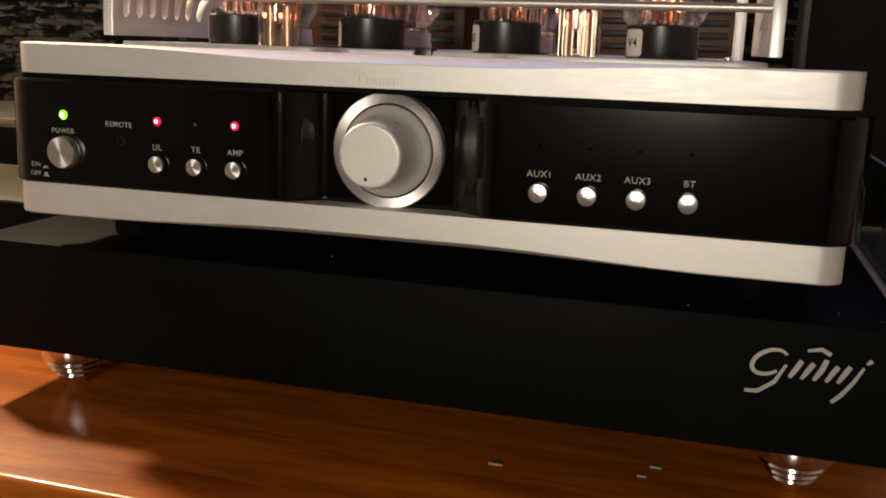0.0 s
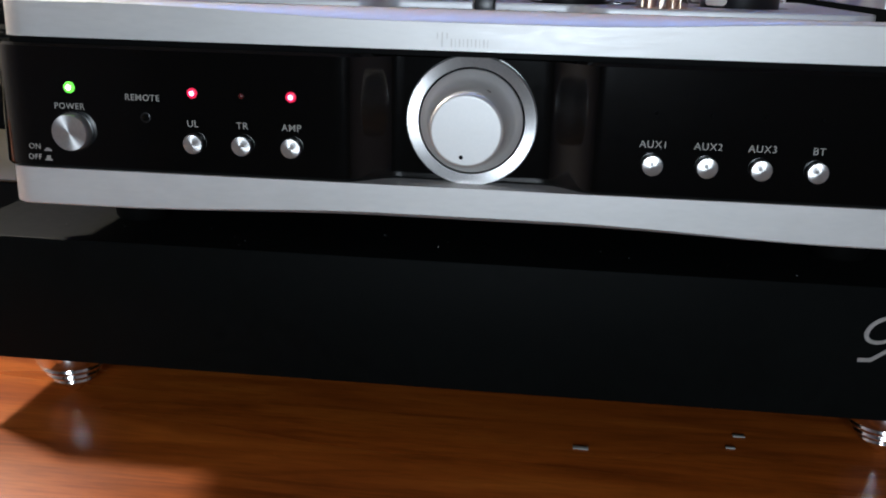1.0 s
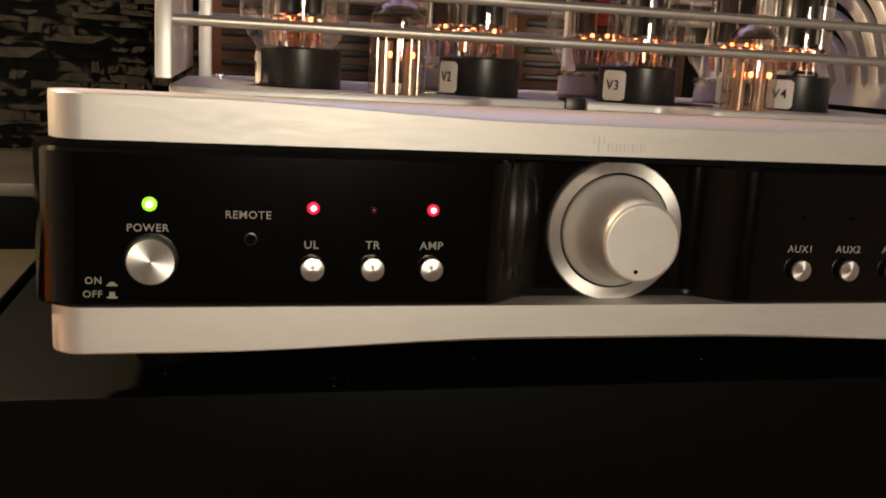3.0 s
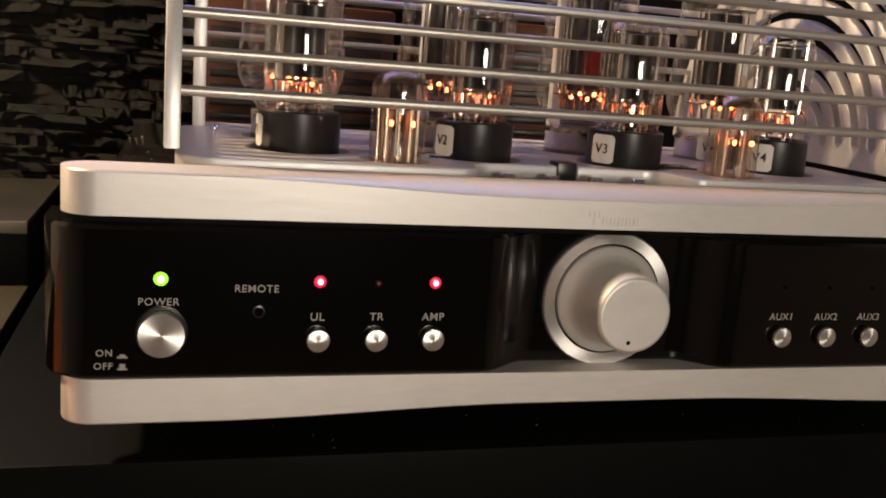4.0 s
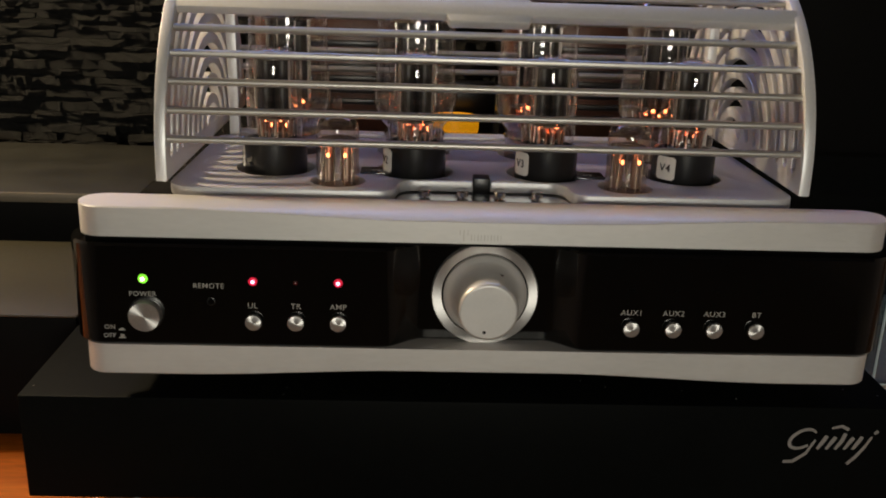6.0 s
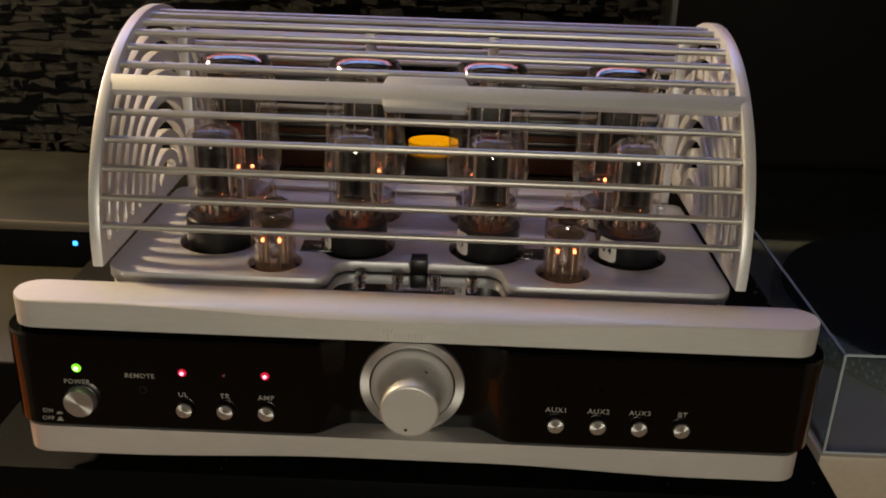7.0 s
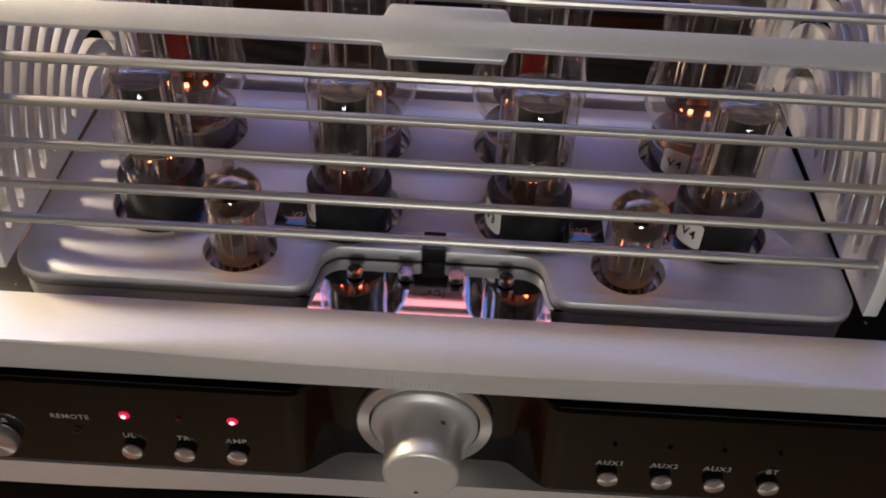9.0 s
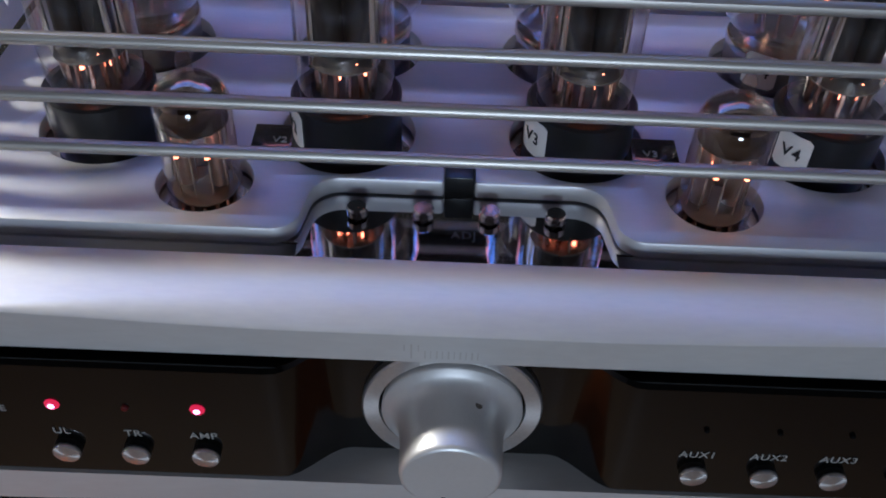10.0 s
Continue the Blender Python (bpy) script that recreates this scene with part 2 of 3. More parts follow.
def join(bm, own):
    if bm is None:
        return own
    me = bpy.data.meshes.new("tmp")
    own.to_mesh(me)
    own.free()
    bm.from_mesh(me)
    bpy.data.meshes.remove(me)
    return bm


def lathe(profile, m=Matrix(), segments=32, bm=None):
    """Turns (radius, height) pairs round z; radius 0 closes an end."""
    own = bmesh.new()
    rings = []
    for r, z in profile:
        if r < 1e-7:
            rings.append([own.verts.new((0, 0, z))])
        else:
            rings.append([own.verts.new((r * math.cos(2 * math.pi * i / segments), r * math.sin(2 * math.pi * i / segments), z)) for i in range(segments)])
    for a, b in zip(rings, rings[1:]):
        for i in range(segments):
            j = (i + 1) % segments
            if len(a) == 1 and len(b) == 1:
                continue
            if len(a) == 1:
                own.faces.new((a[0], b[i], b[j]))
            elif len(b) == 1:
                own.faces.new((a[i], a[j], b[0]))
            else:
                own.faces.new((a[i], a[j], b[j], b[i]))
    bmesh.ops.recalc_face_normals(own, faces=own.faces)
    own.transform(m)
    return join(bm, own)


def rod(a, b, r, segments=10, bm=None):
    a, b = Vector(a), Vector(b)
    d = b - a
    m = Matrix.Translation(a) @ d.to_track_quat("Z", "Y").to_matrix().to_4x4()
    return lathe([(0, 0), (r, 0), (r, d.length), (0, d.length)], m, segments, bm)


def from_curve(cu, m):
    ob = bpy.data.objects.new("tmp", cu)
    scene.collection.objects.link(ob)
    dg = bpy.context.evaluated_depsgraph_get()
    me = bpy.data.meshes.new_from_object(ob.evaluated_get(dg))
    bpy.data.objects.remove(ob)
    me.transform(m)
    bm = bmesh.new()
    bm.from_mesh(me)
    bmesh.ops.remove_doubles(bm, verts=bm.verts, dist=1e-6)
    bm.to_mesh(me)
    bm.free()
    return me


def sheet(polys, thick, m=Matrix(), bevel=0.0):
    """A flat plate from closed outlines (the first is the rim, the others are holes), centred on its thickness."""
    cu = bpy.data.curves.new("sheet", "CURVE")
    cu.dimensions, cu.fill_mode = "2D", "BOTH"
    cu.extrude, cu.bevel_depth, cu.bevel_resolution, cu.offset = thick / 2 - bevel, bevel, 1, -bevel
    for poly in polys:
        sp = cu.splines.new("POLY")
        sp.points.add(len(poly) - 1)
        for p, (x, y) in zip(sp.points, poly):
            p.co = (x, y, 0, 1)
        sp.use_cyclic_u = True
    return from_curve(cu, m)


FRONT = pose(0, 0, 0, 90, 0, 0)      # sheet x, y -> world x, z; thickness along y


def words(text, size, m, thick=0.0001, align="CENTER"):
    cu = bpy.data.curves.new("words", "FONT")
    cu.body, cu.size, cu.extrude, cu.align_x, cu.align_y, cu.resolution_u = text, size, thick, align, "CENTER", 3
    cu.space_character, cu.offset = 1.1, 0.00003
    return from_curve(cu, m)


def arc(cx, cy, rx, ry, a0, a1, n):
    return [(cx + rx * math.cos(radians(a0 + (a1 - a0) * i / n)), cy + ry * math.sin(radians(a0 + (a1 - a0) * i / n))) for i in range(n + 1)]


def rounded(x0, x1, y0, y1, r, n=6):
    return arc(x1 - r, y1 - r, r, r, 0, 90, n) + arc(x0 + r, y1 - r, r, r, 90, 180, n) + arc(x0 + r, y0 + r, r, r, 180, 270, n) + arc(x1 - r, y0 + r, r, r, 270, 360, n)


def fillet(points, radius, n=6):
    """A closed outline with its corners rounded; radius: one number or one for each corner."""
    out = []
    k = len(points)
    for i, p in enumerate(points):
        r = radius[i] if isinstance(radius, (list, tuple)) else radius
        p = Vector(p)
        a, b = (Vector(points[i - 1]) - p), (Vector(points[(i + 1) % k]) - p)
        if r <= 0:
            out.append(tuple(p))
            continue
        la, lb = a.length, b.length
        a, b = a / la, b / lb
        half = a.angle(b) / 2
        d = min(r / math.tan(half), la * 0.49, lb * 0.49)
        r = d * math.tan(half)
        c = p + (a + b).normalized() * (r / math.sin(half))
        s, e = p + a * d - c, p + b * d - c
        turn = s.angle_signed(e)
        for j in range(n + 1):
            t = -turn * j / n
            out.append((c.x + s.x * math.cos(t) - s.y * math.sin(t), c.y + s.x * math.sin(t) + s.y * math.cos(t)))
    return out


def smooth_step(a, b, x):
    t = min(1, max(0, (x - a) / (b - a)))
    return t * t * (3 - 2 * t)


def loft(stations, bm=None):
    """Closed sections of equal length joined end to end, with both ends closed."""
    own = bmesh.new()
    rows = [[own.verts.new(p) for p in st] for st in stations]
    k = len(rows[0])
    for a, b in zip(rows, rows[1:]):
        for i in range(k):
            j = (i + 1) % k
            own.faces.new((a[i], a[j], b[j], b[i]))
    own.faces.new(rows[0])
    own.faces.new(rows[-1][::-1])
    bmesh.ops.recalc_face_normals(own, faces=own.faces)
    return join(bm, own)


# ------------------------------------------------------------------ the room
def slab(name, x0, x1, y0, y1, z0, z1, material, label, category):
    ob = part(name, box(x0, x1, y0, y1, z0, z1), material, None)
    return tagged(ob, label, category, kind="structure")


# The floor is unseen; its pale brown is there to show in the glossy panel.
slab("floor", -2.2, 2.2, -2.8, 0.7, -0.80, -0.75, FLOOR, "unseen floor, pale brown so that the front panel reflects it", "floor")
slab("ceiling", -2.2, 2.2, -2.8, 0.7, 1.75, 1.80, WALL, "dim painted ceiling of the room", "ceiling")
slab("wall_south", -2.2, 2.2, -2.85, -2.8, -0.75, 1.75, WALL, "plain dim painted wall", "wall")
# Unseen side walls, kept pale to brighten the cage slots and glass edges.
slab("wall_west", -1.45, -1.4, -2.8, 0.7, -0.75, 1.75, PALE, "unseen pale side wall, added to bounce light", "wall")
slab("wall_east", 1.4, 1.45, -2.8, 0.7, -0.75, 1.75, PALE, "unseen pale side wall, added to bounce light", "wall")
stone_wall = slab("wall_north", -2.2, 2.2, 0.52, 0.7, -0.75, 1.75, STONE, "dark split-stone wall behind the table", "wall")

table = thing("wooden_table", (0, 0.2, -0.75), "varnished orange-brown wooden table with a glossy top", "table")
part("tabletop", box(-1.1, 1.1, -0.0665, 0.515, -0.035, 0.0, 0.004, 3), WOOD, table)
for sx in (-1.02, 1.02):
    for sy in (-0.02, 0.44):
        part("leg", box(sx - 0.03, sx + 0.03, sy - 0.03, sy + 0.03, -0.75, -0.035, 0.003), WOOD, table)

tv = thing("television", (-0.15, 0.51, 0.62), "flat television on the stone wall, showing a bluish picture", "television")
part("casing", box(-0.72, 0.42, 0.475, 0.515, 0.62, 1.22, 0.004), BLACK, tv)
part("screen", box(-0.705, 0.405, 0.472, 0.478, 0.635, 1.205), SCREEN, tv, "glowing bluish screen", 0)

# ------------------------------------------------------------------ black platform on spikes
platform = thing("isolation_platform", (0, 0.16, 0), "black board platform with a silver script mark, on metal spikes", "platform")
part("board", box(-0.233, 0.2212, 0.0108, 0.385, 0.0298, 0.0887, 0.0016, 2), PLINTH, platform)


def spike(x, y):
    prof = [(0, 0.0298), (0.0174, 0.0298), (0.0176, 0.0290), (0.0176, 0.0200), (0.0170, 0.0188), (0.0152, 0.0172), (0.0156, 0.0160), (0.0148, 0.0150),
            (0.0128, 0.0134), (0.0132, 0.0122), (0.0122, 0.0112), (0.0100, 0.0096), (0.0103, 0.0085), (0.0090, 0.0075), (0.0050, 0.0036), (0.0014, 0.0006), (0, 0.0)]
    return lathe(prof, pose(x, y, 0), 36)


for fx, fy in ((-0.1955, 0.0415), (0.1860, 0.0415), (-0.186, 0.350), (0.1847, 0.350)):
    part("spike_foot", spike(fx, fy), CHROME, platform, "turned shiny metal cone spike")


def script_mark():
    """Slanted strokes of a silver script mark, drawn as plain shapes."""
    def stroke(points, w, bm):
        pts = [Vector((x * 1.06 - 0.0075, 0.0106, z)) for x, z in points]
        rows = []
        for i, p in enumerate(pts):
            d = (pts[min(i + 1, len(pts) - 1)] - pts[max(i - 1, 0)]).normalized()
            n = Vector((-d.z, 0, d.x)) * w * (0.65 + 0.35 * math.sin(3.1 * i / len(pts)))
            rows.append([(p + n), (p - n), (p - n + Vector((0, 0.0014, 0))), (p + n + Vector((0, 0.0014, 0)))])
        return loft(rows, bm)

    def curl(cx, cz, rx, rz, a0, a1, slant=0.45, n=16):
        return [(cx + x + z * slant, cz + z) for x, z in arc(0, 0, rx, rz, a0, a1, n)]
    bm = bmesh.new()
    stroke(curl(0.1665, 0.0705, 0.0060, 0.0056, 40, 320), 0.0009, bm)
    stroke([(0.1728, 0.0700), (0.1690, 0.0620), (0.1630, 0.0572), (0.1582, 0.0570)], 0.0009, bm)
    for cx, top in ((0.1755, 0.0725), (0.1800, 0.0718), (0.1845, 0.0740), (0.1890, 0.0716), (0.1932, 0.0722)):
        stroke([(cx - 0.0012, 0.0646), (cx + 0.0002, 0.0672), (cx + 0.0016, 0.0698), (cx + 0.0028, top)], 0.0011, bm)
    stroke([(0.1800, 0.0770), (0.1850, 0.0782), (0.1886, 0.0762)], 0.0009, bm)
    stroke([(0.2008, 0.0722), (0.1976, 0.0655), (0.1940, 0.0600), (0.1905, 0.0560)], 0.0009, bm)
    stroke([(0.2016, 0.0740), (0.2026, 0.0748), (0.2034, 0.0756)], 0.0009, bm)
    return bm


part("script_mark", script_mark(), LOGO, platform, "slanted silver script mark")

# ------------------------------------------------------------------ amplifier: case and front
CX, CZ = -0.0008, 0.1480       # knob centre
amp = thing("tube_amplifier", (0, 0.16, 0.0887), "silver and black tube amplifier with a large volume knob, switched on", "amplifier")


def plate_stations(half, z0, z1, front, depth, r, dip, up, fall=0.0):
    """Sections along x of a bar with rounded ends, whose front edge is scooped in the middle."""
    xs = [-half + r - r * math.cos(radians(a)) for a in (0.5, 8, 18, 28, 40, 52, 66, 80, 90)]
    xs += [-half + r + (half - r) * 2 * i / 60 for i in range(1, 60)]
    xs = [x for x in xs if x < half - r] + [-x for x in xs[:9]][::-1]
    out = []
    for x in xs:
        e = max(0, abs(x) - (half - r))
        inset = r - math.sqrt(max(0, r * r - e * e))
        yf, yb = front + inset, depth - inset * 0.8
        d = dip * (1 - smooth_step(0.035, 0.145, abs(x)))
        s = yf + min(0.0012 + d * 2.6, (yb - yf) * 0.6)
        c = 0.0006
        f0, f1 = fall * (yf - front) / (depth - front), fall * (yb - front) / (depth - front)
        if up:
            sec = [(yf, z0), (yf, z1 - f0 - d - c), (yf + c, z1 - f0 - d), (s, z1 - fall * (s - front) / (depth - front) - d * 0.02), (yb - c, z1 - f1), (yb, z1 - f1 - c), (yb, z0)]
        else:
            sec = [(yf, z1), (yf, z0 + d + c), (yf + c, z0 + d), (s, z0 + d * 0.02), (yb - c, z0), (yb, z0 + c), (yb, z1)]
        out.append([(x - 0.0006, y, z) for y, z in sec])
    return out


part("top_plate", loft(plate_stations(0.1936, 0.1756, 0.1901, 0.0035, 0.0275, 0.012, 0.0034, True)), SILVER, amp, "blasted silver aluminium bar with a scooped edge", 35)
part("bottom_plate", loft(plate_stations(0.1932, 0.1073, 0.1228, -0.0006, 0.0265, 0.011, 0.0034, False)), SILVER, amp, "blasted silver aluminium bar with an arched lower edge", 35)


def panel_mesh():
    half, r = 0.1985, 0.016
    xs = [-half + r - r * math.cos(radians(a)) for a in range(0, 91, 9)]
    mid = [-0.18 + 0.36 * i / 120 for i in range(121)]
    xs = [x for x in xs] + [x for x in mid if abs(x) < half - r - 0.001] + [-x for x in xs][::-1]
    out = []
    for x in xs:
        e = max(0, abs(x) - (half - r))
        y = r - math.sqrt(max(0, r * r - e * e))
        y += 0.0115 * (1 - smooth_step(0.030, 0.050, abs(x)))
        b = 0.0012
        sec = [(y + b, 0.1228), (y, 0.1228 + b), (y, 0.1733 - b), (y + b, 0.1733), (0.034, 0.1733), (0.034, 0.1228)]
        out.append([(x - 0.0006, min(p, 0.034), z) for p, z in sec])
    return loft(out)


panel = part("front_panel", panel_mesh(), PANEL, amp, "glossy black front panel, hollowed round the knob", 35)
part("chassis", box(-0.187, 0.187, 0.0262, 0.375, 0.1085, 0.1742, 0.0015), CHASSIS, amp, "black speckled metal case")
part("gap_strip", box(-0.190, 0.190, 0.007, 0.026, 0.1731, 0.1758), DARK, amp, "dark recessed joint")
for fx in (-0.160, 0.160):
    for fy in (0.055, 0.345):
        part("foot", lathe([(0, 0.1086), (0.0125, 0.1086), (0.0130, 0.106), (0.0125, 0.0907), (0.0115, 0.0887), (0, 0.0887)], pose(fx, fy, 0), 32), DARK, amp, "small black rubber foot")


def front_turned(profile, x, z, y=0.0, segments=48):
    """A lathe whose axis comes out of the panel: heights count towards the viewer."""
    return lathe(profile, Matrix.Translation((x, y, z)) @ pose(0, 0, 0, 90, 0, 0), segments)


part("knob_ring", front_turned([(0, 0.002), (0.0211, 0.002), (0.0213, 0.0045), (0.0256, 0.0048), (0.0261, 0.0042), (0.0261, -0.004), (0, -0.004)], CX, CZ, 0.0136, 72), RING, amp, "turned steel ring round the knob")
part("groove", front_turned([(0, 0.0030), (0.0211, 0.0030), (0.0211, 0.0022), (0, 0.0022)], CX, CZ, 0.0136, 64), DARK, amp, "dark groove")
knob = part("volume_knob", front_turned([(0, 0.0015), (0.0204, 0.0015), (0.0204, 0.0042), (0.0200, 0.0047), (0.0180, 0.0056), (0.0163, 0.0073), (0.0153, 0.0098), (0.0147, 0.0130), (0.0144, 0.0165),
                                         (0.0142, 0.0250), (0.0139, 0.0260), (0.0131, 0.0266), (0.0127, 0.0266), (0, 0.0266)], CX, CZ, 0.0125, 72), KNOB, amp, "large satin silver volume knob with a flared collar", 40)
part("pointer_dot", front_turned([(0, 0.0001), (0.0008, 0.0001), (0.0008, -0.001), (0, -0.001)], -0.0024, 0.1380, -0.0141, 16), DARK, knob, "small dark pointer dot")
part("grub_screw_hole", lathe([(0.0011, 0.0), (0.0011, 0.0150), (0.0008, 0.01505), (0, 0.01505)], Matrix.Translation((CX, 0.0010, CZ)) @ pose(0, 0, 0, 0, 28, 0), 16), MICA, knob, "small dark grub screw hole")


def button(x, z, r, label):
    ob = part("push_button", front_turned([(0, -0.001), (r, -0.001), (r, 0.0020), (0, 0.0020)], x, z, 0.0, 32), BLACK, amp, label, 40)
    part("button_cap", front_turned([(r * 1.0, 0.0016), (r * 1.0, 0.0026), (r * 0.94, 0.0030), (r * 0.5, 0.0033), (0, 0.0034)], x, z, 0.0, 32), TURNED, ob, "turned silver cap", 40)
    return ob


def led(x, z, r, material, label, core=None):
    # Lit lamps: the wide lens draws the halo, the pale core the central glare.
    ob = part("indicator_lamp", front_turned([(r, -0.0005), (r, 0.0003), (r * 0.8, 0.0008), (r * 0.4, 0.0010), (0, 0.0010)], x, z, 0.0, 20), material, amp, label)
    if core:
        part("core_glare", front_turned([(r * 0.50, 0.0009), (r * 0.36, 0.0013), (0, 0.0015)], x, z, 0.0, 16), core, ob, "pale piece drawn as the glare at the lamp's centre")
    return ob


BX = (-0.1114, -0.0914, -0.0713)
AX = (0.0697, 0.0901, 0.1101, 0.1306)
BZ, LZ, TZ = 0.1359, 0.1555, 0.1436
for x in BX + AX:
    button(x, BZ, 0.0040, "small round chrome push button")
power = part("power_button", front_turned([(0, -0.001), (0.0076, -0.001), (0.0076, 0.0040), (0.0072, 0.0047), (0.0069, 0.0047), (0, 0.0047)], -0.1621, 0.1386, 0.0, 48), TURNED, amp, "round brushed silver power button", 40)
part("button_rim", front_turned([(0.0077, -0.0004), (0.0083, -0.0004), (0.0083, 0.0004), (0.0077, 0.0006), (0.0077, -0.0004)], -0.1621, 0.1386, 0.0, 40), BLACK, power)
led(-0.1626, 0.1563, 0.0023, LED_GREEN, "lit green indicator lamp", CORE_GREEN)
led(BX[0], LZ + 0.0004, 0.0021, LED_RED, "lit red indicator lamp", CORE_RED)
led(BX[1], LZ, 0.0011, LED_OFF, "unlit dark red indicator lamp")
led(BX[2], LZ + 0.0004, 0.0021, LED_RED, "lit red indicator lamp", CORE_RED)
for x in AX:
    led(x, LZ, 0.0008, DARK, "unlit dark indicator lamp")
part("remote_eye", front_turned([(0.0021, -0.0005), (0.0021, 0.0003), (0.0016, 0.0004), (0.0014, -0.0002), (0, -0.0002)], -0.1313, 0.1454, 0.0, 24), BLACK, panel, "small dark receiver window")


def lettering(text, x, z, size, parent=panel, material=PRINT, y=-0.0002, label="white printed lettering"):
    part("lettering", words(text, size, Matrix.Translation((x, y, z)) @ FRONT), material, parent, label, 0)


for text, x in (("UL", BX[0] - 0.0004), ("TR", BX[1]), ("AMP", BX[2]), ("AUX1", AX[0]), ("AUX2", AX[1]), ("AUX3", AX[2]), ("BT", AX[3])):
    lettering(text, x, TZ, 0.0039)
lettering("POWER", -0.1632, 0.1486, 0.0035)
lettering("REMOTE", -0.1322, 0.1532, 0.0036)
lettering("ON", -0.1797, 0.1315, 0.0032)
lettering("OFF", -0.1800, 0.1271, 0.0032)
for z, h in ((0.1301, 0.0007), (0.1261, 0.0015)):
    bm = box(-0.1757, -0.1725, -0.0003, 0.0003, z - 0.0003, z + 0.0003)
    box(-0.1750, -0.1732, -0.0003, 0.0003, z + 0.0003, z + 0.0003 + h, bm=bm)
    part("switch_symbol", bm, PRINT, panel, "white printed push-switch sign", 0)
bm = box(-0.0128, -0.0123, 0.00344, 0.0040, 0.1770, 0.1826)
for sx in (-0.0146, -0.0109):
    box(sx, sx + 0.0004, 0.00344, 0.0040, 0.1800, 0.1824, bm=bm)
for k in range(5):
    box(-0.0092 + 0.0031 * k, -0.0087 + 0.0031 * k, 0.00344, 0.0040, 0.1772, 0.1802, bm=bm)
    box(-0.0076 + 0.0031 * k, -0.0073 + 0.0031 * k, 0.00344, 0.0040, 0.1772, 0.1802, bm=bm)
part("engraved_mark", bm, ENGRAVE, amp, "faint engraved mark", 0)

# ------------------------------------------------------------------ amplifier: deck with the tubes' holes
DECK = 0.1920
FLOOR_Z = 0.1855        # mirror sheet under the deck
FRONT_X = (-0.1110, -0.0362, 0.0352, 0.1105)
BACK_X = (-0.1095, -0.0365, 0.0345, 0.1075)
FRONT_Y, BACK_Y = 0.0820, 0.1310
SMALL_X, SMALL_Y = (-0.0757, 0.0738), 0.0558
outline = fillet([(-0.1595, 0.0355), (-0.0470, 0.0355), (-0.0432, 0.0588), (-0.0055, 0.0588), (-0.0055, 0.0690), (0.0035, 0.0690), (0.0035, 0.0588), (0.0410, 0.0588), (0.0448, 0.0355), (0.1580, 0.0355),
                  (0.1560, 0.1640), (-0.1575, 0.1640)], [0.014, 0.008, 0.009, 0.001, 0, 0, 0.001, 0.009, 0.008, 0.012, 0.006, 0.006])
holes = [arc(x, y, r, r, 0, 354, 59) for xs, y, r in ((FRONT_X, FRONT_Y, 0.0208), (BACK_X, BACK_Y, 0.0212), (SMALL_X, SMALL_Y, 0.0140)) for x in xs]
deck = part("deck_plate", sheet([outline] + holes, 0.0060, Matrix.Translation((0, 0, DECK - 0.0030)), 0.0009), DECK_METAL, amp, "silver deck plate with round tube holes and a notch", 35)
part("deck_underlay", sheet([[(x * 0.994, 0.0365 + (y - 0.0355) * 0.99) for x, y in outline]] + holes, 0.0102, Matrix.Translation((0, 0, 0.1794)), 0.0004), DECK_METAL, amp, "lower silver deck plate", 35)
mirror = box(-0.150, 0.150, 0.0375, 0.160, 0.1846, FLOOR_Z)
box(-0.0465, 0.0440, 0.0285, 0.0375, 0.1846, FLOOR_Z, bm=mirror)
part("mirror_sheet", mirror, MIRROR, amp, "polished mirror-like sheet under the deck", 0)
part("rear_ledge", box(-0.150, 0.150, 0.172, 0.184, 0.1742, 0.1925, 0.001), SILVER, amp, "silver ledge behind the deck")
part("socket_block", box(-0.0053, 0.0033, 0.0590, 0.0688, FLOOR_Z, 0.1935, 0.0004), BLACK, amp, "black switch block in the notch")
for x, y in ((-0.0307, 0.0498), (-0.0113, 0.0500), (0.0080, 0.0500), (0.0273, 0.0498)):
    part("screw", lathe([(0, FLOOR_Z), (0.0010, FLOOR_Z), (0.0010, 0.1866), (0.0031, 0.1866), (0.0031, 0.1888), (0.0027, 0.1893), (0, 0.1893)], pose(x, y, 0), 24), CHROME, amp, "chrome screw")
for text, x in (("V2", -0.0565), ("V3", 0.0575)):
    plate = part("name_plate", box(x - 0.0085, x + 0.0085, 0.0690, 0.0830, DECK, DECK + 0.0008, 0.0002), CHASSIS, amp, "small glossy black plate")
    part("lettering", words(text, 0.0040, pose(x, 0.0750, DECK + 0.0009)), PRINT, plate, "white printed lettering", 0)
part("lettering", words("ADJ", 0.0042, pose(0.0005, 0.0425, FLOOR_Z + 0.0001)), INK, amp, "black printed lettering", 0)
for x in (-0.142, 0.142):
    part("screw", lathe([(0, DECK), (0.0026, DECK), (0.0026, DECK + 0.0012), (0.0018, DECK + 0.0018), (0, DECK + 0.0018)], pose(x, 0.152, 0), 20), CHROME, amp, "chrome screw")

